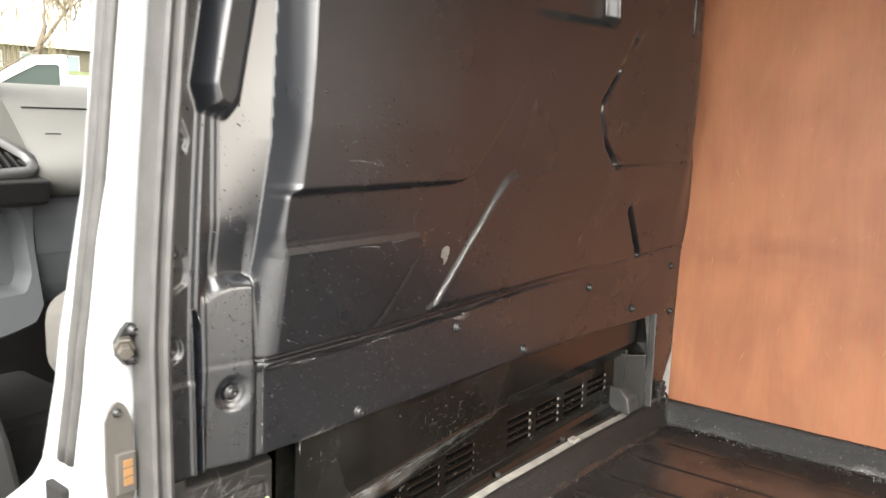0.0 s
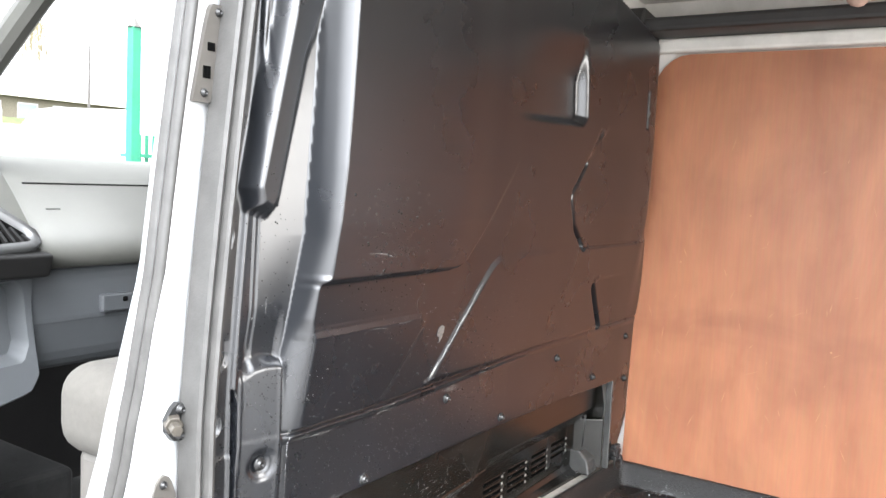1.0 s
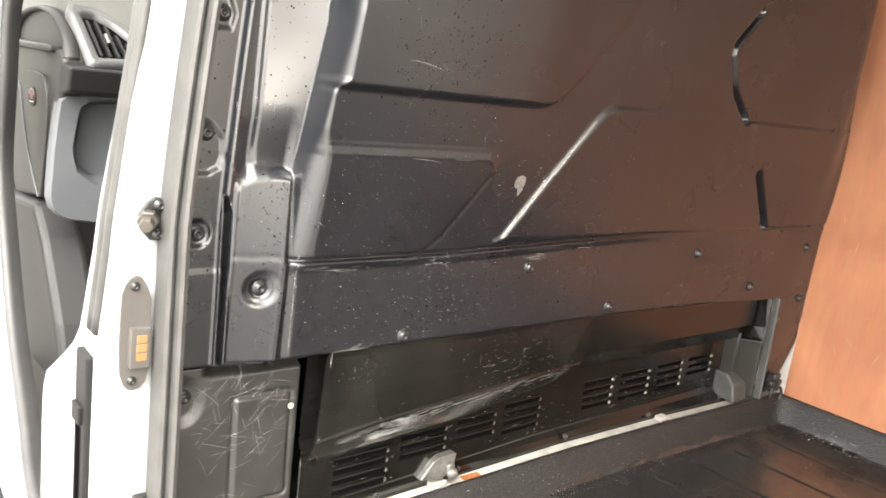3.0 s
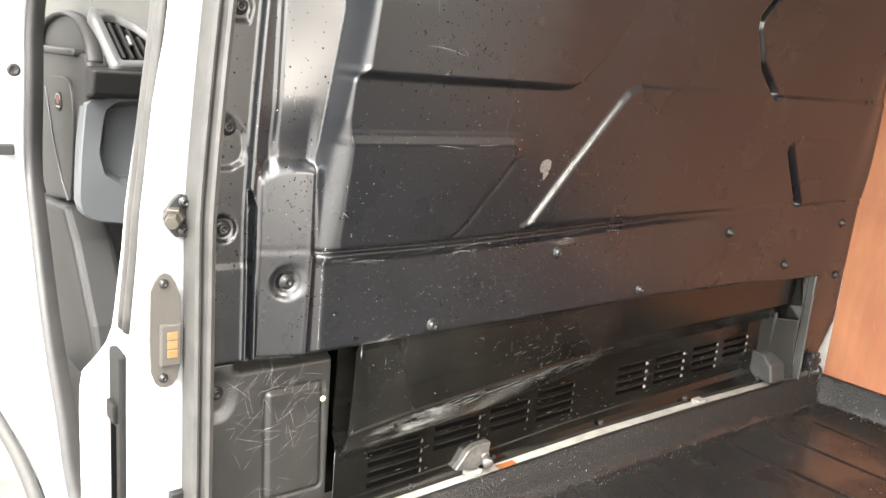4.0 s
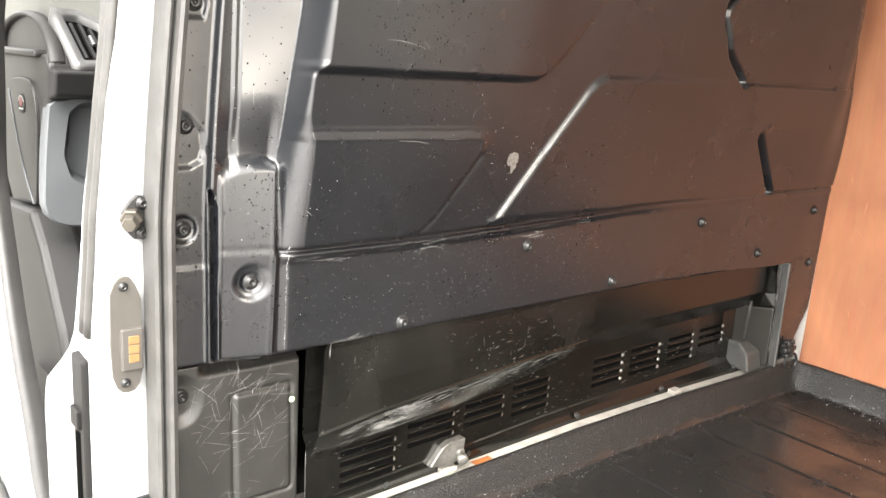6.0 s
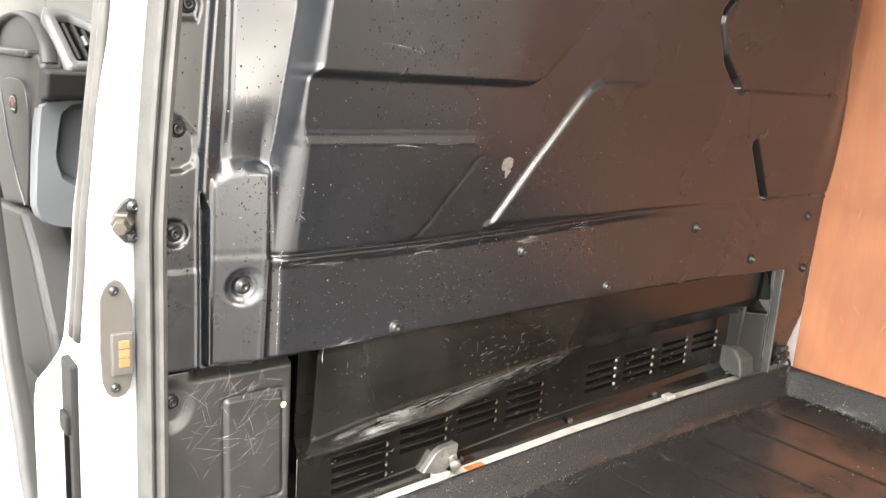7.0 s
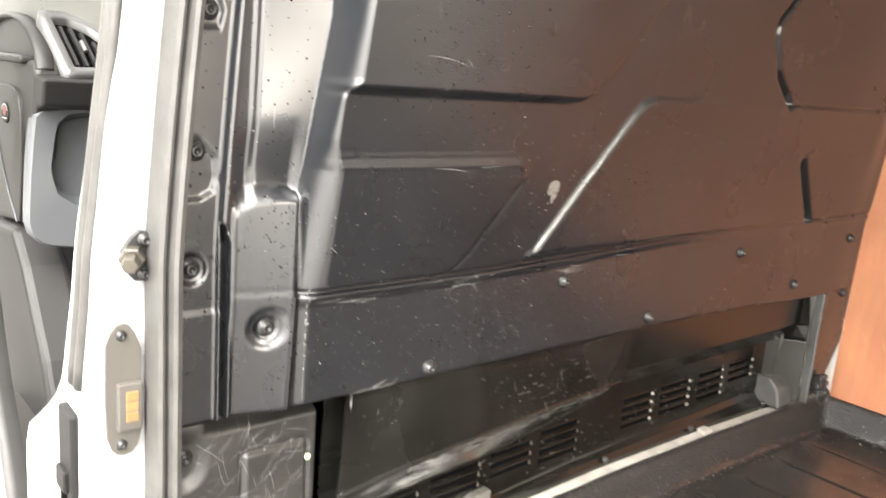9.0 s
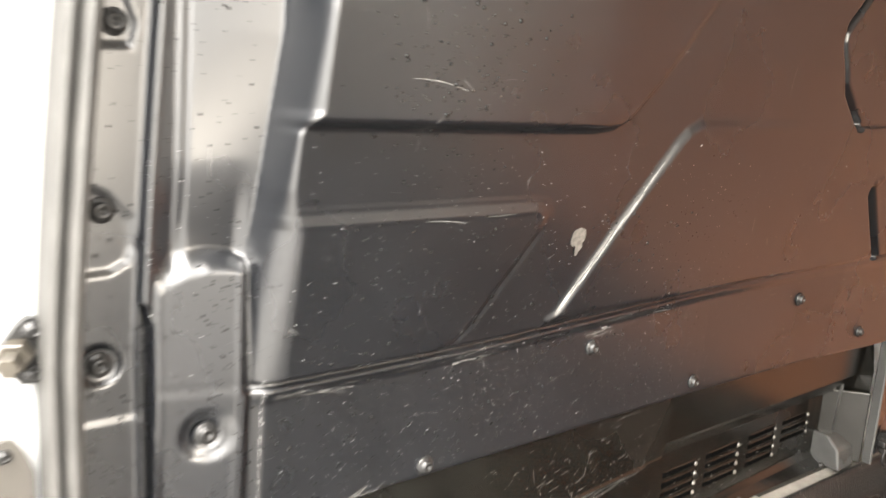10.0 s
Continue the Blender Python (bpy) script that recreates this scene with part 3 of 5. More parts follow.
part("foot", rounded_later(bm), SHEEN_GREY, br, "black foot with painted grey sheen")
bm = sweep(bmesh.new(), [(-0.060, 1.402, 0.07), (-0.056, 1.405, 0.17), (-0.050, 1.410, 0.215)], ring(0.004, 8), (0, 1, 0))
part("rib", bm, SHEEN_GREY, br, smooth=True)

# ---- tray, sill ----
edge_y = [-0.02, 0.2, 0.35, 0.5, 0.83, 1.14, 1.47, 1.60]
edge_x = [-0.012, -0.014, -0.019, -0.024, -0.034, -0.032, -0.022, -0.018]
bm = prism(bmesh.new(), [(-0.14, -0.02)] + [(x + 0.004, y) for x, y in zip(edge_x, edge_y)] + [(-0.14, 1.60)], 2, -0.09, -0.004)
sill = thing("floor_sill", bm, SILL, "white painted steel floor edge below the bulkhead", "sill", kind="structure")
ty, tx = np.meshgrid(np.arange(-0.02, 1.575, 0.0035), np.concatenate([np.arange(0.0, 0.9, 0.006), np.arange(0.9, 2.35, 0.05)]), indexing="ij")
tz = np.full(ty.shape, -0.066)
dy = np.minimum(1.572 - ty, 10)
edge = np.interp(ty, [0.2, 0.35, 0.5, 0.83, 1.14, 1.47, 1.56], [-0.014, -0.019, -0.024, -0.034, -0.032, -0.022, -0.018])
tx = tx + edge * (1 - sm(0.0, 0.5, tx))
dx = tx - edge
k = 0.010
d = -k * np.log(np.exp(-dx / k) + np.exp(-dy / k)) 
tz += 0.062 * (1 - sm(0.007, 0.032, d)) + 0.006 * (1 - sm(0.03, 0.09, d))
wave = np.abs(((ty - 1.50) / 0.14) % 1 - 0.5) * 0.14
tz -= 0.0035 * (1 - sm(0.0010, 0.0050, wave)) * sm(0.05, 0.09, d)
tray = holder("load_floor", (0.6, 0.8, -0.07), "wet black moulded load liner with ribs and a raised rim", "floor", kind="structure")
sheet("liner", ty, tx, tz, ty > -1, TRAY, tray)
me = tray.children[0].data
for v in me.vertices:
    v.co = (v.co[2], v.co[1], v.co[0])
me.flip_normals()

# ---- plywood lining ----
bm = bmesh.new()
out = [(-0.006, 0.0), (1.36, 0.0), (1.36, 1.15), (0.11, 1.155)] + [(0.11 - 0.10 * math.sin(a), 1.035 + 0.12 * math.cos(a)) for a in [radians(15 * i) for i in range(1, 7)]]
prism(bm, out, 1, 1.572, 1.580)
ply = thing("plywood_lining", bm, PLY, "reddish plywood lining board with vertical grain on the far side", "plywood board")
wall = thing("wall_far", boxed((-0.12, 1.584, -0.1), (2.4, 1.64, 1.32)), PRIMER, "pale painted van side behind the board", "van side", kind="structure")
bm = boxed((-0.03, 1.545, 1.158), (2.3, 1.583, 1.196), 0.008)
thing("roof_rail", bm, PRIMER, "pale painted rail along the top of the side", "rail", kind="structure")
bm = boxed((-0.01, 1.43, 1.196), (2.3, 1.56, 1.232), 0.010)
thing("cable_trim", bm, RUBBER_DARK, "dark plastic trim along the roof edge", "trim", kind="structure")
thing("ceiling", boxed((-0.15, -0.02, 1.30), (2.4, 1.62, 1.33)), PRIMER, "pale painted roof panel", "roof", kind="structure")
bm = prism(bmesh.new(), [(1.10, 1.20), (1.34, 1.165), (1.47, 1.12), (1.54, 1.02), (1.60, 0.95), (1.60, 1.32), (1.10, 1.32)], 0, -0.075, -0.030)
thing("roof_corner_frame", rounded_later(bm, 0.006), PRIMER, "pale painted roof frame behind the bulkhead corner", "frame", kind="structure")
bm = prism(bmesh.new(), [(1.40, 1.19), (1.52, 1.15), (1.555, 1.165), (1.555, 1.245), (1.43, 1.26)], 0, -0.028, 0.030)
thing("corner_trim", rounded_later(bm, 0.008), RUBBER_DARK, "dark plastic trim block in the roof corner", "trim", kind="structure")
rb = random.Random(5)
bm = bmesh.new()
for k in range(7):
    bmesh.ops.create_icosphere(bm, subdivisions=2, radius=rb.uniform(0.018, 0.030), matrix=Matrix.Translation((0.49 + 0.016 * k, 1.36 + rb.uniform(-0.02, 0.02), 1.245 + rb.uniform(-0.012, 0.012))))
thing("tape_bundle", bm, material("pinkish_tape", (0.52, 0.38, 0.32), 0.6, vary=0.2, scale=40), "crumpled pinkish tape hanging at the roof edge", "tape", smooth=True)
thing("wall_rear", boxed((2.36, 1.50, -0.1), (2.42, 1.64, 1.32)), PRIMER, "pale painted rear door frame", "door frame", kind="structure")
# unseen; only this half is closed off, to keep its reflection dim
thing("rear_door_leaf", boxed((2.36, 0.745, -0.1), (2.42, 1.499, 1.299)), PRIMER, "unseen rear door leaf assumed closed, pale painted inside", "door", kind="structure")
thing("wall_near", boxed((1.02, -0.06, -0.1), (2.40, 0.0, 1.32)), PRIMER, "van side behind the door opening", "van side", kind="structure")
thing("door_header", boxed((-0.1, 0.10, 1.24), (1.05, 0.20, 1.32), 0.01), WHITE, "white body above the door opening", "van body", kind="structure")

rp = random.Random(21)
bm = bmesh.new()
for k in range(46):
    x, z = rp.uniform(0.05, 0.60), rp.choice([rp.uniform(0.12, 0.5), rp.uniform(0.1, 0.9)])
    a, l, w = radians(rp.choice([80, 100, 60, 20, 120]) + rp.uniform(-15, 15)), rp.uniform(0.006, 0.05), rp.uniform(0.0004, 0.0013)
    dx, dz = math.cos(a), math.sin(a)
    bm.faces.new([bm.verts.new((x + i * dx * l + j * dz * w, 1.5712, z + i * dz * l - j * dx * w)) for i, j in ((0, 0), (0.5, 1), (1, 0), (0.5, -1))])
for x, z in ((0.125, 0.592), (0.30, 0.73), (0.52, 0.40)):
    bm.faces.new([bm.verts.new((x + 0.003 * math.cos(a), 1.5712, z + 0.003 * math.sin(a))) for a in (0, 1.05, 2.1, 3.14, 4.2, 5.2)])
part("board_scratches", bm, material("pale_wood_scratch", (0.42, 0.20, 0.095), 0.6, vary=0.2, scale=50), ply, "pale scratch marks")["kind"] = "stuff"

# ---- pillar between the doors ----
pillar = holder("door_pillar", (-0.07, 0.0, -0.1), "white painted van door pillar with seals and fittings", "pillar", kind="structure")


def along(f, z0=-0.12, z1=1.32, n=40):
    return [f(z0 + (z1 - z0) * i / n) for i in range(n + 1)]


bm = bmesh.new()
rows = []
for z in np.linspace(-0.14, 1.32, 50):
    t = tumble(z)
    e = float(np.interp(z, [-0.1, 0.12, 0.16, 0.20, 0.245, 0.28, 0.40, 0.5, 0.65, 0.99], [-0.385, -0.385, -0.365, -0.30, -0.236, -0.205, -0.160, -0.133, -0.100, -0.090]))
    prof = [(-0.06, 0.060), (-0.044, 0.034), (-0.036, -0.017), (-0.0385, -0.0205), (-0.044, -0.022), (0.5 * e - 0.024, -0.020), (e + 0.016, -0.018), (e + 0.005, -0.015), (e, -0.006), (e, 0.075)]
    rows.append([bm.verts.new((a, b + t, z)) for a, b in prof])
n = len(rows[0])
for a, b in zip(rows, rows[1:]):
    for k in range(n):
        bm.faces.new((a[k], a[(k + 1) % n], b[(k + 1) % n], b[k]))
bm.faces.new(rows[0])
bm.faces.new(rows[-1])
bmesh.ops.recalc_face_normals(bm, faces=bm.faces[:])
part("pillar_skin", bm, WHITE, pillar, "glossy white painted steel", True)
# door seal against the load space
seal = [(-0.009, -0.024), (0.012, -0.024), (0.012, -0.004), (0.0135, 0.004), (0.0135, 0.018), (0.010, 0.026), (0.005, 0.028), (0.002, 0.024), (0.001, 0.014), (-0.001, 0.010), (-0.003, 0.016), (-0.006, 0.017), (-0.009, 0.012), (-0.009, 0.004)]
bm = sweep(bmesh.new(), along(lambda z: (-0.012, 0.030 + tumble(z), z), n=60), [(u, -v) for u, v in seal], (0, 1, 0))
part("load_door_seal", bm, RUBBER, pillar, "grey rubber sliding door seal")
for off, rad, nm in [(-0.0095, 0.0105, "outer_seal_lip"), (0.0105, 0.0090, "inner_seal_lip")]:
    def lip(z):
        return (float(np.interp(z, [0.3, 0.4, 0.5, 0.65, 0.99, 1.3], [-0.126, -0.096, -0.074, -0.055, -0.048, -0.048])) + off, -0.021 + tumble(z), z)
    bm = sweep(bmesh.new(), along(lip, 0.298, 1.32, 40), ring(rad, 10, 0.006), (1, 0, 0))
    part(nm, bm, RUBBER, pillar, "grey rubber strip", True)

# contact plate
def plate_outline():
    return [(-0.013, 0.256), (-0.008, 0.2505), (-0.001, 0.249), (0.007, 0.251), (0.013, 0.259), (0.0165, 0.275), (0.0165, 0.362), (0.010, 0.380), (0.005, 0.388), (-0.001, 0.391), (-0.008, 0.389), (-0.014, 0.382), (-0.0185, 0.370), (-0.0195, 0.31), (-0.018, 0.27)]


plate = part("contact_plate", prism(bmesh.new(), plate_outline(), 0, -0.040, -0.0325), PLATE, pillar, "grey plastic plate with brass contacts")
part("contact_block", boxed((-0.036, -0.009, 0.277), (-0.027, 0.0165, 0.329), 0.002), PLATE, plate)
for k in range(3):
    part("brass_contact", boxed((-0.030, -0.001, 0.2875 + 0.0112 * k), (-0.0262, 0.0115, 0.2975 + 0.0112 * k), 0.0008), BRASS, plate, "brass contact pad")
for z in (0.262, 0.379):
    share("screw", bolt_mesh, plate, pose(-0.0325, -0.004, z) @ Matrix.Diagonal((0.7, 0.6, 0.6, 1)))
# buffer bolt
buf = part("buffer_plate", prism(bmesh.new(), [(0.026, 0.433), (0.026, 0.482), (0.016, 0.484), (0.008, 0.478), (-0.003, 0.464), (-0.001, 0.447), (0.010, 0.434)], 0, -0.040, -0.031), BOLT, pillar, "black buffer plate with a worn steel stud")
bm = lathe(bmesh.new(), [(0.0125, 0), (0.0125, 0.010), (0.0110, 0.0115), (0.0075, 0.0115), (0.0075, 0.0135)], 6)
lathe(bm, [(0.0082, 0.0125), (0.0084, 0.026), (0.0076, 0.0275)], 6)
st = part("stud", bm, STEEL, buf, "worn steel hexagon stud")
st.matrix_basis = pose(-0.032, 0.008, 0.459, 0, 8, -25)
for z in (0.441, 0.475):
    share("screw", bolt_mesh, buf, pose(-0.031, 0.019, z) @ Matrix.Diagonal((1, 0.8, 0.8, 1)))
# upper striker
t9 = tumble(0.93)
o = [(-0.018, 0.0), (0.016, 0.0), (0.016, 0.022), (0.013, 0.03), (0.013, 0.098), (0.016, 0.104), (0.016, 0.122), (0.010, 0.127), (-0.012, 0.127), (-0.016, 0.12), (-0.018, 0.10), (-0.018, 0.03)]
up = part("upper_striker", prism(bmesh.new(), [(y * 0.85 + 0.012 + t9 + (z - 0.06) * 0.2, z + 0.873) for y, z in o], 0, -0.042, -0.031), PLATE, pillar, "grey upper latch plate")
for z, s in ((0.945, 0.011), (0.912, 0.016)):
    part("latch_hole", boxed((-0.032, 0.010 + t9 - 0.006 + (z - 0.93) * 0.2, z - s / 2), (-0.0295, 0.010 + t9 + 0.006 + (z - 0.93) * 0.2, z + s / 2), 0.001), SLOT, up)
for z in (0.885, 0.990):
    share("screw", bolt_mesh, up, pose(-0.031, 0.012 + t9 + (z - 0.93) * 0.2, z) @ Matrix.Diagonal((0.7, 0.6, 0.6, 1)))
# lower slot fitting
slot = part("slot_guide", boxed((-0.172, -0.0285, -0.12), (-0.122, -0.012, 0.262), 0.004), DASH_DARK, pillar, "grey plastic guide in a slot")
part("slot_channel", boxed((-0.160, -0.0295, -0.12), (-0.140, -0.0275, 0.16), 0.0005), SLOT, slot)
part("slot_clip", boxed((-0.165, -0.034, 0.166), (-0.134, -0.026, 0.192), 0.002), DASH_DARK, slot)
part("lower_catch", boxed((-0.040, 0.004, 0.085), (-0.030, 0.026, 0.108), 0.003), BOLT, pillar)

# ---- cab ----
cab_floor = thing("cab_floor", boxed((-1.5, 0.0, -0.24), (-0.115, 1.6, -0.20)), CARPET, "dark rubber mat on the cab floor", "floor", kind="structure")
dash = holder("dashboard", (-1.0, 0.8, 0.2), "grey dashboard with light grey glovebox and silver-edged air vent", "dashboard")


def rounded(bm, w, seg=3, ang=20):
    es = [e for e in bm.edges if len(e.link_faces) == 2 and e.calc_face_angle(0) > radians(ang)]
    bmesh.ops.bevel(bm, geom=es, offset=w, segments=seg, affect="EDGES", profile=0.5)
    return bm


def curve_profile(ctrl, n=6):
    """Smooth a list of corner points by cutting its corners."""
    p = [Vector(c) for c in ctrl]
    for _ in range(n):
        q = [p[0]]
        for a, b in zip(p, p[1:]):
            q += [a * 0.75 + b * 0.25, a * 0.25 + b * 0.75]
        q.append(p[-1])
        p = q
        if len(p) > 40:
            break
    return [tuple(v) for v in p]


nose = curve_profile([(-1.62, 0.79), (-1.25, 0.80), (-1.02, 0.775), (-0.90, 0.69), (-0.835, 0.625), (-0.845, 0.565), (-0.93, 0.540), (-1.2, 0.53)])
bm = prism(bmesh.new(), [(-1.62, 0.79), (-1.25, 0.80), (-1.02, 0.775), (-0.950, 0.712), (-0.842, 0.602), (-0.848, 0.56), (-1.2, 0.53), (-1.62, 0.53)], 1, 0.166, 0.304)
part("vent_housing", bm, DASH, dash)
bm = prism(bmesh.new(), nose + [(-1.62, 0.53)], 1, 0.304, 1.52)
part("upper_dash", bm, DASH, dash, "textured grey-green upper dashboard", True)
part("airbag_seam", boxed((-0.972, 0.33, 0.7335), (-0.962, 1.2, 0.738)), DASH_DARK, dash)
part("airbag_lettering", boxed((-0.910, 0.345, 0.6795), (-0.893, 0.378, 0.6835)), DASH_DARK, dash, "embossed dark bar")
bm = prism(bmesh.new(), curve_profile([(-1.2, 0.545), (-0.90, 0.556), (-0.880, 0.54), (-0.868, 0.44), (-0.872, 0.425), (-0.885, 0.33), (-0.93, 0.318), (-1.2, 0.318)], 2), 1, 0.302, 1.1)
gl = part("glovebox", bm, DASH_LIGHT, dash, "light grey glovebox lid")
part("glovebox_handle", boxed((-0.880, 0.462, 0.444), (-0.858, 0.56, 0.486), 0.005), DASH_LIGHT, gl)
part("glovebox_lock", boxed((-0.862, 0.515, 0.466), (-0.855, 0.528, 0.478), 0.003), SLOT, gl)

# open cubby with a hole
def spoke(poly, c, a):
    d = (math.cos(a), math.sin(a))
    best = 0.0
    for p, q in zip(poly, poly[1:] + poly[:1]):
        ex, ey = q[0] - p[0], q[1] - p[1]
        den = d[0] * ey - d[1] * ex
        if abs(den) < 1e-12:
            continue
        wx, wy = p[0] - c[0], p[1] - c[1]
        t = (wx * ey - wy * ex) / den
        u = (wx * d[1] - wy * d[0]) / den
        if t > 0 and -1e-6 <= u <= 1 + 1e-6:
            best = max(best, t)
    return c[0] + d[0] * best, c[1] + d[1] * best


outer = [(0.126, 0.532), (0.299, 0.556), (0.296, 0.331), (0.275, 0.298), (0.20, 0.279), (0.125, 0.290), (0.103, 0.312), (0.100, 0.335), (0.110, 0.42)]
hole = [(0.165, 0.508), (0.185, 0.526), (0.262, 0.534), (0.276, 0.50), (0.278, 0.40), (0.262, 0.366), (0.19, 0.362), (0.157, 0.385), (0.150, 0.425)]
c = (0.21, 0.44)
bm = bmesh.new()
loops = []
for poly, back, inset in [(outer, -0.04, 0), (outer, -0.006, 0), (outer, 0.0, 0.004), (hole, 0.0, -0.003), (hole, -0.006, 0), (hole, -0.045, 0.012)]:
    row = []
    for k in range(56):
        a = 2 * math.pi * k / 56
        y, z = spoke(poly, c, a)
        y, z = y - inset * math.cos(a), z - inset * math.sin(a)
        x = -0.862 + 0.040 * (1 - float(sm(0.28, 0.50, z))) + back
        row.append(bm.verts.new((x, y, z)))
    loops.append(row)
for a, b in zip(loops, loops[1:]):
    for k in range(56):
        bm.faces.new((a[k], a[(k + 1) % 56], b[(k + 1) % 56], b[k]))
bm.faces.new(loops[-1])
bmesh.ops.recalc_face_normals(bm, faces=bm.faces[:])
for e in bm.edges:
    e.smooth = len(e.link_faces) == 2 and e.calc_face_angle(0) < radians(35)
part("open_cubby", bm, DASH_LIGHT, dash, "light grey open side cubby", True)

# air vent on the sloping face
def on_slope(y, z, out=0.0):
    return Vector((-0.822 - 0.99 * (z - 0.59) + out * 0.7, y, z + out * 0.7))


vo = [(0.168, 0.592), (0.285, 0.600), (0.304, 0.612), (0.302, 0.634), (0.240, 0.688), (0.200, 0.705), (0.148, 0.706)]
vi = [(0.186, 0.606), (0.276, 0.611), (0.288, 0.620), (0.284, 0.634), (0.232, 0.676), (0.200, 0.690), (0.170, 0.690)]
bm = bmesh.new()
loops = []
for poly, out in [(vo, -0.02), (vo, 0.010), (vi, 0.012), (vi, -0.03)]:
    loops.append([bm.verts.new(on_slope(*spoke(poly, (0.215, 0.645), 2 * math.pi * k / 48), out)) for k in range(48)])
for a, b in zip(loops, loops[1:]):
    for k in range(48):
        bm.faces.new((a[k], a[(k + 1) % 48], b[(k + 1) % 48], b[k]))
bmesh.ops.recalc_face_normals(bm, faces=bm.faces[:])
vent = part("air_vent", bm, SILVER, dash, "silver vent surround with dark slats", True)
bm = bmesh.new()
bm.faces.new([bm.verts.new(on_slope(*p, -0.004)) for p in vi])
part("vent_back", bm, SLOT, vent)
for k in range(6):
    y = 0.186 + 0.017 * k
    zt = min(0.682, 0.690 - 0.86 * max(0, y + 0.004 - 0.205))
    bm = bmesh.new()
    a, b = on_slope(y + 0.008, 0.612, 0.006), on_slope(y - 0.004, zt - 0.004, 0.006)
    sweep(bm, [a, b], [(-0.003, -0.004), (0.003, -0.004), (0.003, 0.004), (-0.003, 0.004)], (0, 1, 0))
    part("slat", bm, DASH_DARK, vent)
bm = bmesh.new()
sweep(bm, [on_slope(0.214, 0.635, 0.012), on_slope(0.211, 0.652, 0.012)], ring(0.004, 8), (0, 1, 0))
part("vent_tab", bm, SILVER, vent)
# lip under the vent
bm = prism(bmesh.new(), [(-0.80, 0.592), (-0.86, 0.60), (-0.90, 0.55), (-0.86, 0.536), (-0.815, 0.545)], 1, 0.125, 0.31)
part("dark_lip", rounded(bm, 0.006), DASH_DARK, dash, "charcoal trim below the vent")

# end of the dashboard, facing the open door
endcap = holder("dash_end_cap", (-1.0, 0.13, 0.25), "charcoal plastic dashboard end with a moulded ledge", "trim")
bm = prism(bmesh.new(), [(-1.27, 0.62), (-0.862, 0.622), (-0.842, 0.60), (-0.862, 0.54), (-0.900, 0.43), (-0.962, 0.306), (-1.22, 0.27), (-1.28, 0.33)], 1, 0.124, 0.17)
part("cap_body", rounded(bm, 0.010, 4), CAP, endcap)
bm = prism(bmesh.new(), curve_profile([(-1.27, 0.615), (-1.265, 0.655), (-1.20, 0.685), (-1.09, 0.699), (-1.0, 0.693), (-0.945, 0.675), (-0.895, 0.648), (-0.862, 0.615)], 2), 1, 0.140, 0.168)
part("arched_top", bm, CAP, endcap)
rim = curve_profile([(-1.275, 0.140, 0.612), (-1.27, 0.140, 0.66), (-1.20, 0.140, 0.689), (-1.09, 0.142, 0.703), (-1.0, 0.144, 0.697), (-0.94, 0.146, 0.678), (-0.885, 0.146, 0.645), (-0.85, 0.142, 0.605)], 2)
part("arch_rim", sweep(bmesh.new(), rim, ring(0.007, 8, 0.016), (0, 0, 1)), CAP, endcap, smooth=True)
part("ledge", rounded(boxed((-1.26, 0.112, 0.614), (-0.905, 0.15, 0.629)), 0.006, 4), CAP, endcap)
pn = prism(bmesh.new(), curve_profile([(-1.14, 0.30), (-1.14, 0.55), (-1.12, 0.566), (-1.0, 0.571), (-0.945, 0.56), (-0.925, 0.50), (-0.94, 0.40), (-0.965, 0.31)], 2), 1, 0.116, 0.13)
part("side_panel", rounded(pn, 0.0025), CAP, endcap)
cr = curve_profile([(-1.155, 0.1150, 0.538), (-1.122, 0.1150, 0.478), (-1.09, 0.1150, 0.42), (-1.035, 0.1150, 0.352), (-0.975, 0.1150, 0.308)], 2)
part("crease", sweep(bmesh.new(), cr, ring(0.0022, 8, 0.0030), (0, 1, 0)), DASH_LIGHT, endcap, "thin pale line along the crease", True)
turn = pose(-1.030, 0.1135, 0.515, 0, 0, 186) @ Matrix.Diagonal((0.85, 1, 0.85, 1))
badge = part("warning_badge", lathe(bmesh.new(), [(0.024, -0.016), (0.024, 0.001), (0.021, 0.0018)], 28, 1), DASH_DARK, endcap, "round dark badge with red and pale print")
badge.matrix_basis = turn
b2 = part("badge_red", lathe(bmesh.new(), [(0.0105, 0.0), (0.0105, 0.0026)], 22, 1), RED, badge, "red print")
b2.matrix_basis = turn @ Matrix.Translation((0, 0, 0.004))
for k in range(9):
    a = radians(20 + 17.5 * k)
    share("badge_bar", mesh_of("badge_bar", boxed((-0.0022, 0.0, -0.0014), (0.0022, 0.0024, 0.0014)), PRINT), badge, turn @ Matrix.Translation((0.0178 * math.cos(a), 0, 0.0178 * math.sin(a) + 0.001)))
for k in range(3):
    share("badge_bar", mesh_of("badge_bar", boxed((-0.0032, 0.0, -0.0016), (0.0032, 0.0030, 0.0016)), PRINT), badge, turn @ Matrix.Translation((-0.009 + 0.009 * k, 0, -0.0125)))

# inner wheel arch, footwell and step
arch_in = thing("wheel_arch_trim", rounded(prism(bmesh.new(), [(-1.3, 0.272), (-0.955, 0.300), (-0.88, 0.24), (-0.76, 0.09), (-0.70, -0.03), (-0.70, -0.22), (-1.3, -0.22)], 1, 0.10, 0.185), 0.015), ARCH, "grey textured wheel arch trim in the footwell", "trim")
thing("footwell_box", rounded(boxed((-1.45, 0.20, -0.22), (-1.05, 0.52, 0.02)), 0.02), CARPET, "dark moulded box in the footwell", "trim")
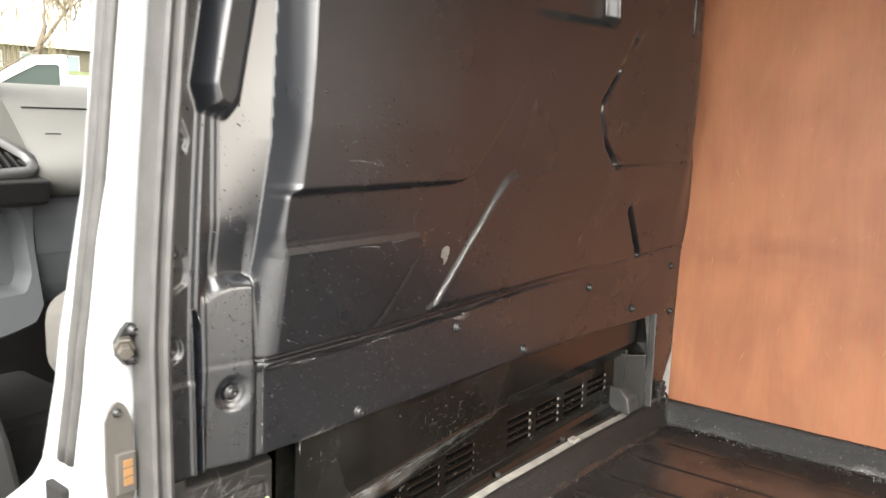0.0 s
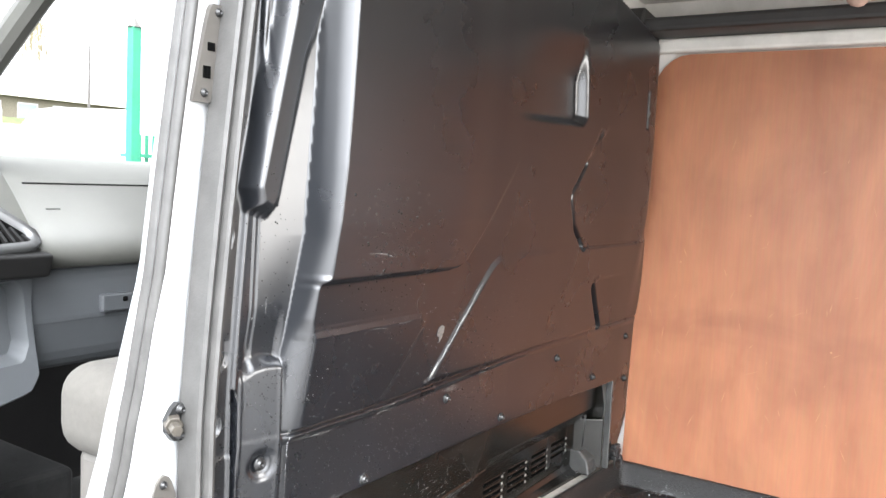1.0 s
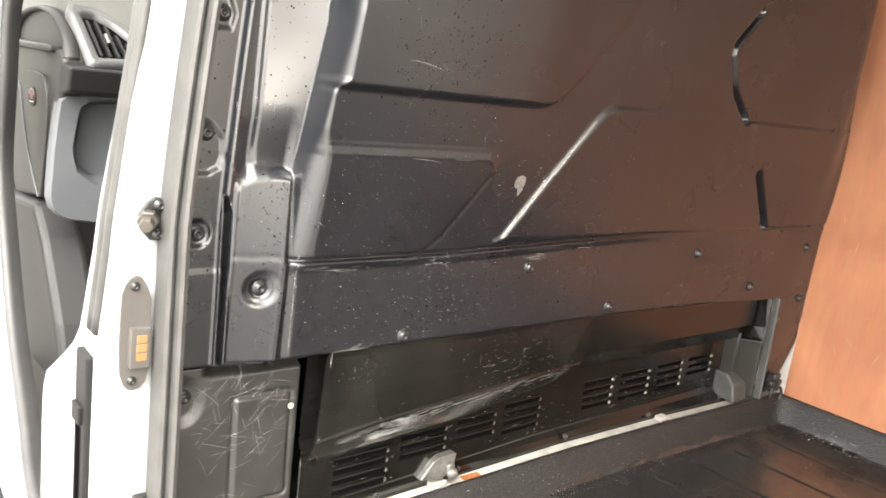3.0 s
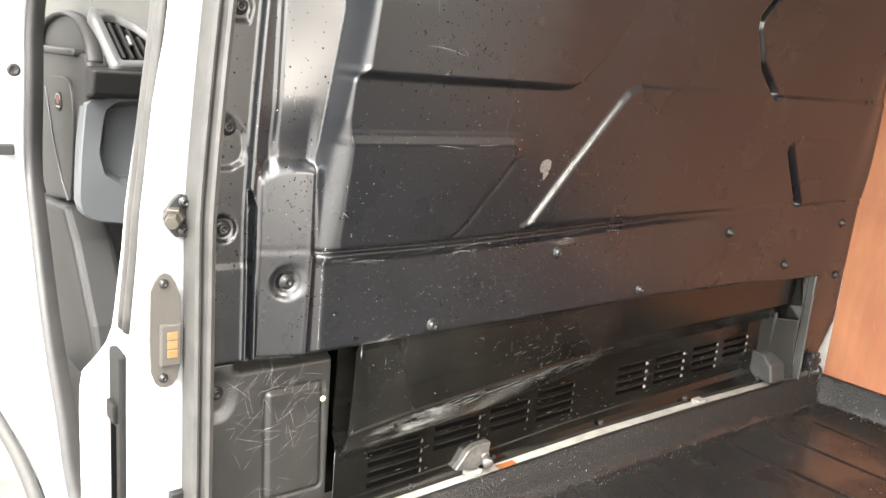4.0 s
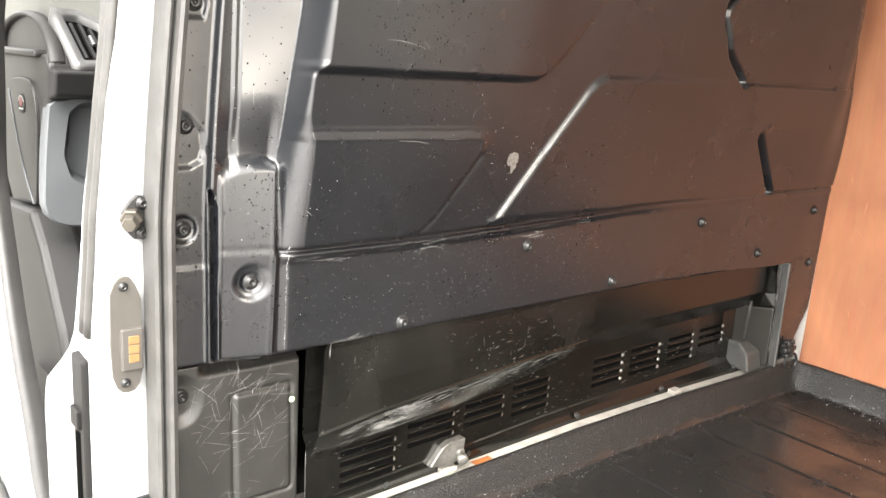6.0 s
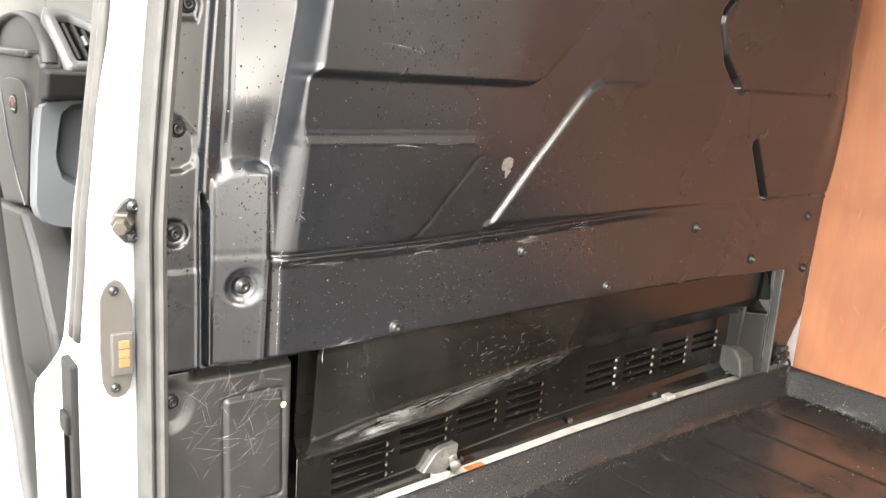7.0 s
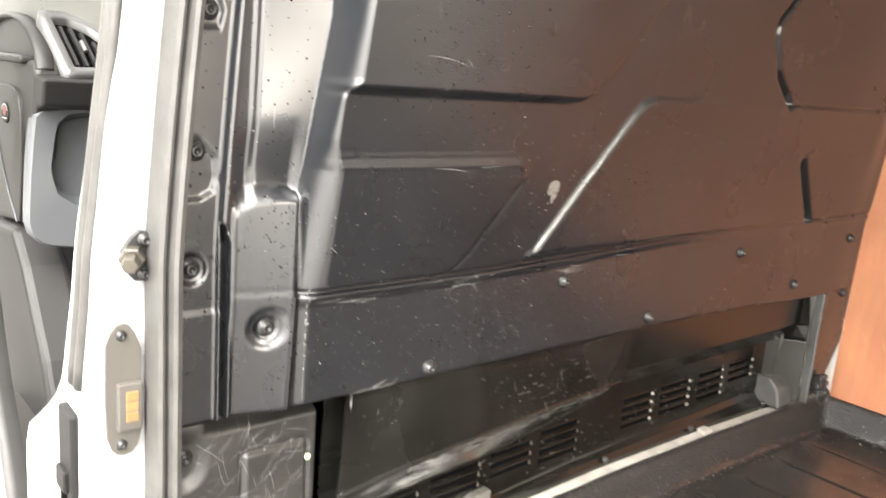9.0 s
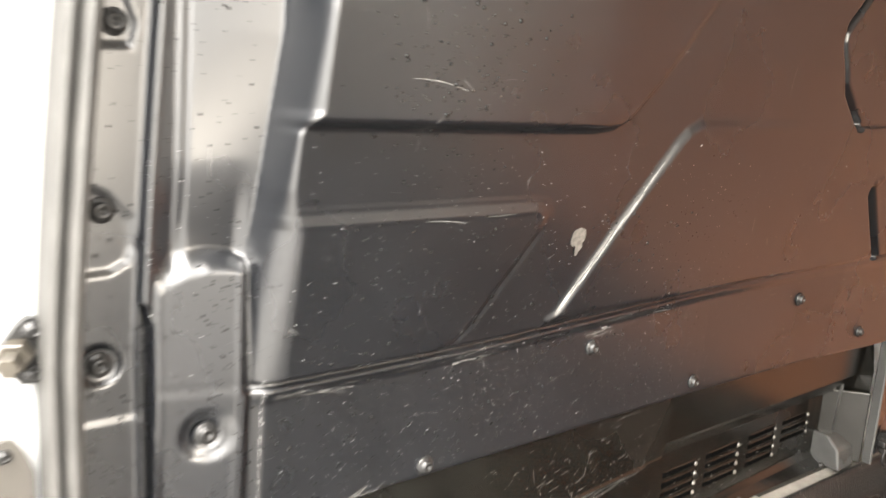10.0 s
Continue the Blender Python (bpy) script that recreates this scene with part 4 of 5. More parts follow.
thing("step_plate", rounded(boxed((-0.96, 0.005, -0.22), (-0.112, 0.115, -0.035)), 0.015), PLATE, "grey plastic door step plate", "step")
thing("step_cover", rounded(boxed((-0.70, 0.10, -0.22), (-0.112, 0.24, -0.02)), 0.02), DASH_DARK, "charcoal plastic floor cover", "trim")
seat = holder("passenger_seat", (-0.35, 0.4, -0.2), "grey-beige cloth passenger seat", "seat")
bm = boxed((-0.50, 0.118, 0.285), (-0.115, 0.60, 0.445), 0.055, 5)
part("cushion", bm, SEAT, seat, smooth=True)
part("piping", sweep(bmesh.new(), [(-0.36, 0.122, 0.405), (-0.44, 0.124, 0.402), (-0.478, 0.145, 0.40), (-0.492, 0.19, 0.40), (-0.495, 0.35, 0.40), (-0.495, 0.55, 0.40)], ring(0.0022, 6), (0, 0, 1)), SEAT, seat)
part("seat_base", boxed((-0.46, 0.145, -0.2), (-0.115, 0.56, 0.30), 0.02), PLATE, seat)

# door frame on the front side, with its seal
jamb = holder("front_door_frame", (-1.0, 0.05, -0.2), "white painted front door frame with a grey seal", "door frame", kind="structure")
spine = curve_profile([(-0.86, 0.115, 1.10), (-0.99, 0.078, 0.80), (-1.02, 0.066, 0.68), (-1.02, 0.063, 0.544), (-1.06, 0.063, 0.361), (-0.93, 0.047, 0.25), (-0.75, 0.027, 0.078), (-0.55, 0.007, -0.023), (-0.45, -0.009, -0.060), (-0.16, -0.040, -0.12)], 2)
bm = sweep(bmesh.new(), spine, [(-0.0165, -0.018), (-0.013, -0.027), (-0.007, -0.029), (-0.003, -0.022), (-0.001, -0.016), (0.001, -0.022), (0.004, -0.029), (0.010, -0.031), (0.0165, -0.02), (0.0165, 0.015), (0.002, 0.012), (-0.002, 0.018), (-0.0165, 0.014)], (0, 1, 0))
part("frame_seal", bm, JAMB_SEAL, jamb, "grey rubber door seal", True)
bm = bmesh.new()
rows, hem = [], []
line = [Vector((x - 0.006, y, z)) for x, y, z in spine]
for i, p in enumerate(line):
    d = (line[min(i + 1, len(line) - 1)] - line[max(i - 1, 0)]).normalized()
    u = (Vector((0, 1, 0)) - d * d.y).normalized()
    v = d.cross(u)
    w = float(np.interp(p.z, [-0.12, -0.06, -0.023, 0.03, 0.10], [0.030, 0.062, 0.090, 0.13, 0.20]))
    rows.append([bm.verts.new(p + u * a + v * b) for a, b in ((-w, -0.02), (-w + 0.010, 0.010), (-w * 0.8 - 0.004, 0.014), (-0.022, 0.010), (-0.014, 0.006), (-0.014, -0.03), (-w, -0.035))])
    if p.z < 0.07:
        hem.append(p + u * (-w - 0.004))
for p, q in zip(rows, rows[1:]):
    for k in range(7):
        bm.faces.new((p[k], p[(k + 1) % 7], q[(k + 1) % 7], q[k]))
bm.faces.new(list(reversed(rows[0])))
bm.faces.new(rows[-1])
bmesh.ops.recalc_face_normals(bm, faces=bm.faces[:])
part("frame_skin", bm, WHITE, jamb, "white painted steel", True)
part("sill_strip", sweep(bmesh.new(), hem, ring(0.011, 8, 0.016), (0, 1, 0)), RUBBER, jamb, "grey rubber strip along the sill edge", True)
for y, z, r in ((0.026, 0.577, 0.013), (-0.02, 0.50, 0.012)):
    g = part("grommet", lathe(bmesh.new(), [(r, 0), (r, 0.004), (r * 0.7, 0.006), (r * 0.5, 0.004)], 16), RUBBER_DARK, jamb, "dark rubber grommet", True)
    g.matrix_basis = pose(-1.02, y, z)
part("check_strap", boxed((-1.03, -0.01, 0.402), (-1.008, 0.021, 0.424), 0.003), RUBBER_DARK, jamb)
# windscreen pillar trim and cab roof
bm = sweep(bmesh.new(), [(-1.36, 0.21, 0.62), (-1.25, 0.22, 0.715), (-1.02, 0.235, 0.905), (-0.82, 0.25, 1.07), (-0.60, 0.27, 1.25)], ring(0.026, 10, 0.032), (0, 1, 0))
thing("windscreen_pillar", bm, DASH, "charcoal windscreen pillar trim", "pillar", kind="structure")
thing("cab_ceiling", boxed((-0.78, 0.12, 1.26), (-0.11, 1.58, 1.33)), DASH, "grey cab roof lining", "roof", kind="structure")
thing("cab_far_door", boxed((-1.2, 1.54, -0.2), (-0.1, 1.60, 0.62)), DASH_DARK, "charcoal far cab door trim", "door", kind="structure")
thing("bonnet", boxed((-2.3, 0.10, -0.4), (-1.65, 1.5, 0.60), 0.08, 4), WHITE, "white van bonnet", "bonnet", kind="structure")
thing("front_panel", boxed((-1.68, 0.10, -0.4), (-1.60, 1.55, 0.66)), DASH_DARK, "dark panel under the windscreen", "panel", kind="structure")

# ---- fittings near the floor ----
# tie-down bracket
tie = holder("tie_down_bracket", (-0.045, 0.52, 0.0), "galvanised tie-down bracket with a bolt", "bracket")
bm = prism(bmesh.new(), [(0.468, 0.018), (0.492, 0.046), (0.505, 0.052), (0.540, 0.052), (0.536, 0.020), (0.510, 0.010)], 0, -0.050, -0.034)
part("bracket_plate", rounded(bm, 0.002), GALV, tie)
bm = lathe(bmesh.new(), [(0.0095, 0), (0.0095, 0.004), (0.0075, 0.004), (0.0075, 0.014), (0.009, 0.015), (0.009, 0.024), (0.0075, 0.025)], 14)
tb2 = part("bolt_head", bm, GALV, tie, smooth=True)
tb2.matrix_basis = pose(-0.040, 0.531, 0.028, 0, 12, -20)
# ring in the far corner
rg = holder("lashing_ring", (-0.02, 1.48, 0.0), "black lashing ring on a knob in the corner", "lashing ring")
bm = lathe(bmesh.new(), [(0.016, 0), (0.020, 0.004), (0.020, 0.010), (0.014, 0.014), (0.012, 0.024), (0.006, 0.026)], 9)
kb = part("knob", bm, BOLT, rg)
kb.matrix_basis = pose(-0.006, 1.482, 0.052)
for k in range(6):
    a = radians(60 * k)
    part("lobe", boxed((0.002, 1.482 + 0.018 * math.cos(a) - 0.006, 0.052 + 0.018 * math.sin(a) - 0.006), (0.016, 1.482 + 0.018 * math.cos(a) + 0.006, 0.052 + 0.018 * math.sin(a) + 0.006), 0.003), BOLT, kb)
bm = sweep(bmesh.new(), [(0.014 + 0.004 * math.sin(radians(a)), 1.490 + 0.018 * math.sin(radians(a)), 0.022 + 0.020 * math.cos(radians(a))) for a in range(0, 361, 20)], ring(0.0035, 6), (1, 0, 0))
part("ring", bm, BOLT, rg, smooth=True)
# tabs, rust and small screws on the sill
for y, w in ((0.497, 0.030), (1.125, 0.026)):
    x = float(np.interp(y, [0.35, 0.83, 1.14], [-0.046, -0.056, -0.053]))
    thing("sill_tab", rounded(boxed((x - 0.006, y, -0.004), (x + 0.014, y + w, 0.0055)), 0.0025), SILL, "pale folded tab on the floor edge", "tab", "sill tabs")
thing("rust_stain", boxed((-0.047, 0.565, -0.0035), (-0.033, 0.605, -0.0027), 0.0004), RUST, "orange rust patch on the white floor edge", "rust")
for y in (0.385, 0.563, 0.842, 1.10, 1.36):
    x = float(np.interp(y, [0.2, 0.35, 0.5, 0.83, 1.14, 1.47], [-0.010, -0.046, -0.052, -0.060, -0.058, -0.048]))
    share("screw", bolt_mesh, lower, pose(max(x, plate_x(y)) - 0.001, y, 0.010, 0, -35) @ Matrix.Diagonal((1, 0.55, 0.55, 1)))

# ---- wear on the plastic ----
rnd = random.Random(7)


def sliver(bm, pts, w, at, lift=0.0005):
    """A thin scratch through points of the plane, laid on the surface."""
    rows = []
    n = len(pts)
    for i, (y, z) in enumerate(pts):
        a, b = pts[max(i - 1, 0)], pts[min(i + 1, n - 1)]
        dy, dz = b[0] - a[0], b[1] - a[1]
        l = math.hypot(dy, dz) or 1
        h = w * (0.25 + 0.75 * math.sin(math.pi * (i + 0.3) / (n - 0.4)))
        rows.append([bm.verts.new((at(y + s * h * dz / l, z - s * h * dy / l) + lift, y + s * h * dz / l, z - s * h * dy / l)) for s in (-0.5, 0.5)])
    for p, q in zip(rows, rows[1:]):
        bm.faces.new((p[0], p[1], q[1], q[0]))


def arc(y, z, length, ang, bend, n=6):
    pts = []
    for i in range(n + 1):
        pts.append((y, z))
        y += length / n * math.cos(ang)
        z += length / n * math.sin(ang)
        ang += bend / n
    return pts


bm = bmesh.new()
for y, z, l, a in [(0.308, 0.628, 0.022, 50), (0.308, 0.612, 0.012, 80), (0.205, 0.462, 0.010, -40), (0.284, 0.673, 0.060, 1), (0.338, 0.674, 0.016, -30), (0.146, 0.588, 0.024, 98), (0.88, 0.50, 0.022, 100),
                   (0.88, 0.675, 0.045, 98), (0.93, 0.478, 0.012, 110), (0.62, 0.405, 0.05, 3), (0.33, 0.396, 0.05, 2), (0.40, 0.399, 0.04, 2), (0.215, 0.392, 0.06, 1), (0.72, 0.404, 0.04, 2), (0.33, 0.548, 0.05, 1), (0.40, 0.549, 0.04, -1)]:
    sliver(bm, arc(y, z, l, radians(a), rnd.uniform(-0.4, 0.4)), rnd.uniform(0.0005, 0.0010), surface)
for _ in range(40):
    y, z = rnd.uniform(0.2, 1.4), rnd.uniform(0.285, 1.05) ** 1.0
    if rnd.random() < 0.55:
        z = rnd.uniform(0.285, 0.42)
    sliver(bm, arc(y, z, rnd.uniform(0.004, 0.02), radians(rnd.choice([0, 0, 90, 60]) + rnd.uniform(-25, 25)), rnd.uniform(-0.5, 0.5), 4), rnd.uniform(0.00025, 0.0005), surface)
for _ in range(26):
    sliver(bm, arc(rnd.uniform(0.245, 0.32), 0.270 + rnd.uniform(-0.002, 0.003), rnd.uniform(0.008, 0.028), radians(rnd.uniform(-12, 30)), rnd.uniform(-0.6, 0.6), 4), rnd.uniform(0.0004, 0.0009), surface, 0.002)
for _ in range(26):
    sliver(bm, arc(rnd.choice([rnd.uniform(0.20, 0.30), rnd.uniform(0.40, 0.46), rnd.uniform(0.60, 0.64)]), 0.394 + rnd.uniform(-0.007, 0.004), rnd.uniform(0.006, 0.022), radians(rnd.uniform(-3, 6)), 0, 4), rnd.uniform(0.0004, 0.0012), surface)
for _ in range(18):
    u = rnd.random() ** 1.4 * 0.8
    y, z = 0.530 + 0.140 * u, 0.430 + 0.188 * u
    sliver(bm, arc(y + rnd.uniform(-0.003, 0.001), z, rnd.uniform(0.02, 0.06) * (1 - 0.4 * u), radians(53.4) + rnd.uniform(-0.02, 0.02), 0, 6), rnd.uniform(0.0009, 0.0018), surface, 0.0009)
part("scratching", bm, SCUFF, bulkhead, "pale scratch marks")["kind"] = "stuff"


def corner_at(y, z):
    i, j = int(round((y - 0.036) / 0.002)), int(round((z + 0.03) / 0.002))
    i, j = max(0, min(cx.shape[0] - 1, i)), max(0, min(cx.shape[1] - 1, j))
    return float(cx[i, j])


bm = bmesh.new()
for _ in range(95):
    y, z = rnd.uniform(0.07, 0.190), rnd.choice([rnd.uniform(0.03, 0.25), rnd.uniform(0.16, 0.25)])
    sliver(bm, arc(y, z, rnd.uniform(0.008, 0.045), radians(rnd.choice([15, 40, 55, 60, 100, -20]) + rnd.uniform(-15, 15)), rnd.uniform(-0.35, 0.35), 7), rnd.uniform(0.0002, 0.00062), lambda a, b: corner_at(min(a, 0.22), b), 0.0008)
part("scratching", bm, SCUFF, corner, "pale tangled scratch marks")["kind"] = "stuff"


def cover_at(y, z):
    z1 = float(np.interp(y, [0.25, 0.34, 0.43, 0.65, 0.80], [0.143, 0.156, 0.163, 0.176, 0.181]))
    z2 = float(np.interp(y, [0.25, 0.50, 0.80], [0.106, 0.110, 0.138]))
    x1 = float(np.interp(y, [0.25, 0.45, 0.80], [-0.001, -0.005, -0.0165]))
    x2 = plate_x(y) + 0.011
    if z > z1:
        return x1 + (-0.011 - x1) * (z - z1) / max(0.25 - z1, 0.01) + 0.0012
    return x2 + (x1 - x2) * (z - z2) / (z1 - z2) + 0.0032


bm = bmesh.new()
for _ in range(190):
    y = rnd.uniform(0.28, 0.76)
    z1 = float(np.interp(y, [0.25, 0.34, 0.43, 0.65, 0.80], [0.143, 0.156, 0.163, 0.176, 0.181]))
    u = rnd.random()
    if u < 0.7:
        z, ang, w = z1 - rnd.uniform(0.004, 0.024), rnd.uniform(2, 14), rnd.uniform(0.0003, 0.0013)
    else:
        z, ang, w = z1 + rnd.uniform(0.0, 0.09), rnd.choice([5, 8, 10, 85]) + rnd.uniform(-8, 8), rnd.uniform(0.0002, 0.0005)
    sliver(bm, arc(y, z, rnd.uniform(0.004, 0.045 if u < 0.55 else 0.018), radians(ang), rnd.uniform(-0.2, 0.2), 5), w, cover_at)
def glare_film():
    """Pale colour for glare on scuffed plastic, thinning out to nothing towards its ends."""
    m = material("painted_glare_and_scuff", (0.34, 0.34, 0.33), 0.38, vary=0.25, scale=60)
    n, l = m.node_tree.nodes, m.node_tree.links
    co = n.new("ShaderNodeTexCoord")
    sep = n.new("ShaderNodeSeparateXYZ")
    l.new(co.outputs["Object"], sep.inputs[0])
    up = n.new("ShaderNodeMapRange")
    up.inputs["From Min"].default_value, up.inputs["From Max"].default_value = 0.27, 0.34
    down = n.new("ShaderNodeMapRange")
    down.inputs["From Min"].default_value, down.inputs["From Max"].default_value = 0.50, 0.38
    l.new(sep.outputs["Y"], up.inputs["Value"])
    l.new(sep.outputs["Y"], down.inputs["Value"])
    mp = n.new("ShaderNodeMapping")
    mp.inputs["Scale"].default_value = (20, 14, 60)
    l.new(co.outputs["Object"], mp.inputs["Vector"])
    no = n.new("ShaderNodeTexNoise")
    no.inputs["Scale"].default_value, no.inputs["Detail"].default_value = 1.0, 6
    l.new(mp.outputs[0], no.inputs["Vector"])
    cut = n.new("ShaderNodeMapRange")
    cut.inputs["From Min"].default_value, cut.inputs["From Max"].default_value = 0.40, 0.75
    l.new(no.outputs["Fac"], cut.inputs["Value"])
    a = n.new("ShaderNodeMath")
    a.operation = "MULTIPLY"
    l.new(up.outputs[0], a.inputs[0])
    l.new(down.outputs[0], a.inputs[1])
    c = n.new("ShaderNodeMath")
    c.operation = "MULTIPLY"
    l.new(a.outputs[0], c.inputs[0])
    l.new(cut.outputs[0], c.inputs[1])
    l.new(c.outputs[0], n["Principled BSDF"].inputs["Alpha"])
    return m


# the facet's white reflection is laid on as a pale film
film_rows = []
whitened = bmesh.new()
for i in range(25):
    y = 0.268 + 0.235 * i / 24
    zt = float(np.interp(y, [0.25, 0.34, 0.43, 0.65, 0.80], [0.143, 0.156, 0.163, 0.176, 0.181])) - 0.003
    zb = float(np.interp(y, [0.25, 0.50, 0.80], [0.106, 0.110, 0.138])) + 0.006
    film_rows.append([whitened.verts.new((cover_at(y, z) + 0.001, y, z)) for z in [zb + (zt - zb) * k / 5 for k in range(6)]])
for p, q in zip(film_rows, film_rows[1:]):
    for k in range(5):
        whitened.faces.new((p[k], q[k], q[k + 1], p[k + 1]))
part("whitened_area", whitened, glare_film(), c_cover, "painted white glare over scuffed area", True)["kind"] = "stuff"
for _ in range(160):
    y = rnd.uniform(0.27, 0.78)
    sliver(bm, arc(y, rnd.uniform(0.125, 0.25), rnd.uniform(0.0006, 0.0018), rnd.uniform(0, 3), 0, 2), rnd.uniform(0.0005, 0.0012), cover_at)
for _ in range(120):
    y, z = rnd.uniform(0.28, 1.36), rnd.uniform(0.03, 0.115)
    sliver(bm, arc(y, z, rnd.uniform(0.001, 0.012), rnd.uniform(-0.2, 0.4), 0, 3), rnd.uniform(0.0003, 0.0009), lambda a, b: plate_x(a) + 0.003)
part("scuffing", bm, SCUFF, lower, "pale scuff marks")["kind"] = "stuff"


def flecks(name, parent, count, spot, label="tiny pale flecks painted as glints and grit"):
    """Very small uneven pale plates, painted glints of drops and grain as well as grit."""
    V, F = [], []
    for _ in range(count):
        at, u, v, r = spot()
        b, q = len(V), rnd.choice((4, 5, 6))
        for k in range(q):
            a, rr = 2 * math.pi * k / q, r * rnd.uniform(0.6, 1.2)
            V.append(Vector(at) + rr * math.cos(a) * Vector(u) + rr * math.sin(a) * Vector(v))
        F.append(tuple(range(b, b + q)))
    me = bpy.data.meshes.new(name)
    me.from_pydata(V, [], F)
    me.materials.append(FLECK)
    ob = adopt(tagged(new(name, me), label), parent)
    ob["kind"] = "stuff"


def speck():
    return 0.00020 + 0.00042 * rnd.random() ** 3.0


def on_panel():
    u = rnd.random()
    if u < 0.62:
        y, z = min(max(rnd.gauss(0.55, 0.30), 0.19), 1.42), rnd.uniform(0.275, 0.415)
    elif u < 0.82:
        y, z = min(max(rnd.gauss(0.5, 0.25), 0.10), 1.3), rnd.uniform(0.42, 0.62)
    else:
        y, z = rnd.uniform(0.1, 1.3), rnd.uniform(0.42, 0.60)
    return (surface(y, z) + 0.0006, y, z), (0, 1, 0), (0, 0, 1), speck()


def on_cover():
    y, z = rnd.uniform(0.27, 0.78), rnd.uniform(0.125, 0.25)
    return (cover_at(y, z) + 0.001, y, z), (0, 1, 0), (0, 0, 1), speck()


def on_grille():
    y, z = rnd.uniform(0.28, 1.38), rnd.uniform(0.02, 0.12)
    return (plate_x(y) + 0.0035, y, z), (0, 1, 0), (0, 0, 1), speck()


def on_rim():
    d = 0.004 + 0.05 * rnd.random()
    z = -0.066 + 0.062 * (1 - float(sm(0.007, 0.032, d))) + 0.006 * (1 - float(sm(0.03, 0.09, d)))
    tilt = Vector((0.5, 0, -0.86)) if 0.01 < d < 0.03 else Vector((1, 0, 0))
    if rnd.random() < 0.25:
        return (rnd.uniform(0.05, 0.7), 1.572 - d, z + 0.0012), (1, 0, 0), (0, 0.5, 0.86), speck() * 1.6
    y = rnd.uniform(0.2, 1.5)
    return (float(np.interp(y, edge_y, edge_x)) + d + 0.001, y, z + 0.0012), tilt, (0, 1, 0), speck() * 1.4


def on_floor():
    return (rnd.uniform(0.06, 0.75), rnd.uniform(0.2, 1.5), -0.0645), (1, 0, 0), (0, 1, 0), speck() * 1.6


flecks("flecks", bulkhead, 2300, on_panel)
flecks("flecks", tray, 1700, on_rim)
flecks("flecks", tray, 420, on_floor)
flecks("flecks", lower, 170, on_cover)
flecks("flecks", lower, 130, on_grille)
# bare patch where a sticker has torn off
PATCH = material("torn_sticker_backing", (0.11, 0.10, 0.09), 0.7, vary=0.5, scale=180)
bm = bmesh.new()
for dy, dz, r, q in [(0, 0.003, 0.011, 16), (-0.002, 0.001, 0.009, 12), (0.003, -0.008, 0.006, 11), (0.004, 0.007, 0.006, 10), (0.001, -0.015, 0.003, 8)]:
    vs = []
    for k in range(q):
        a = 2 * math.pi * k / q
        rr = r * rnd.uniform(0.8, 1.1)
        y, z = 0.541 + dy + rr * math.cos(a), 0.515 + dz + rr * math.sin(a)
        vs.append(bm.verts.new((surface(y, z) + 0.0016 - 0.00006 * q, y, z)))
    bm.faces.new(vs)
part("torn_patch", bm, PATCH, bulkhead, "torn pale patch")
thing("leaf_scrap", lathe(bmesh.new(), [(0.004, 0), (0.0045, 0.001), (0.002, 0.0018)], 7), material("pale_green_leaf", (0.45, 0.6, 0.35), 0.6), "tiny pale green leaf scrap stuck on the panel", "leaf scrap").matrix_basis = pose(-0.024, 0.211, 0.197)

# rain drops
def drops(name, count, place, label):
    rows = [(1.0, 0.0), (0.88, 0.40), (0.50, 0.66)]
    V, F = [], []
    for _ in range(count):
        y, z, r = place()
        x = surface(y, z)
        b = len(V)
        for q, h in rows:
            for k in range(6):
                a = math.pi / 3 * k
                V.append((x + h * r, y + q * r * math.cos(a), z + q * r * 1.15 * math.sin(a)))
        for j in range(2):
            for k in range(6):
                F.append((b + 6 * j + k, b + 6 * j + (k + 1) % 6, b + 6 * j + 6 + (k + 1) % 6, b + 6 * j + 6 + k))
        F.append(tuple(range(b + 12, b + 18)))
    me = bpy.data.meshes.new(name)
    me.from_pydata(V, [], F)
    me.materials.append(WATER)
    for p in me.polygons:
        p.use_smooth = True
    tagged(new(name, me), label, "water drops", kind="stuff")


def near_door():
    u = rnd.random()
    z = rnd.uniform(0.29, 0.80)
    if u < 0.5:
        y = rnd.uniform(0.05, 0.185)
        z = rnd.choice([z, rnd.uniform(0.29, 0.52)])
    elif u < 0.75:
        y, z = rnd.gauss(0.335, 0.05), rnd.gauss(0.68, 0.055)
    else:
        y = rnd.uniform(0.19, 0.75)
        z = rnd.uniform(0.29, 0.55)
    return min(max(y, 0.055), 1.2), min(max(z, 0.285), 1.1), min(0.0024, 0.0005 + abs(rnd.gauss(0, 0.0006))) * (0.72 if y < 0.19 else 1.0)


drops("rain_drops", 1300, near_door, "clear rain drops scattered on the black plastic")
drops("fine_drops", 700, lambda: (rnd.uniform(0.15, 0.85), rnd.uniform(0.28, 0.56), rnd.uniform(0.0003, 0.0007)), "fine droplets speckled over the black plastic")

# ---- outside ----
thing("ground", boxed((-300, -300, -0.9), (300, 300, -0.62)), ASPHALT, "grey asphalt car park", "ground", kind="structure")


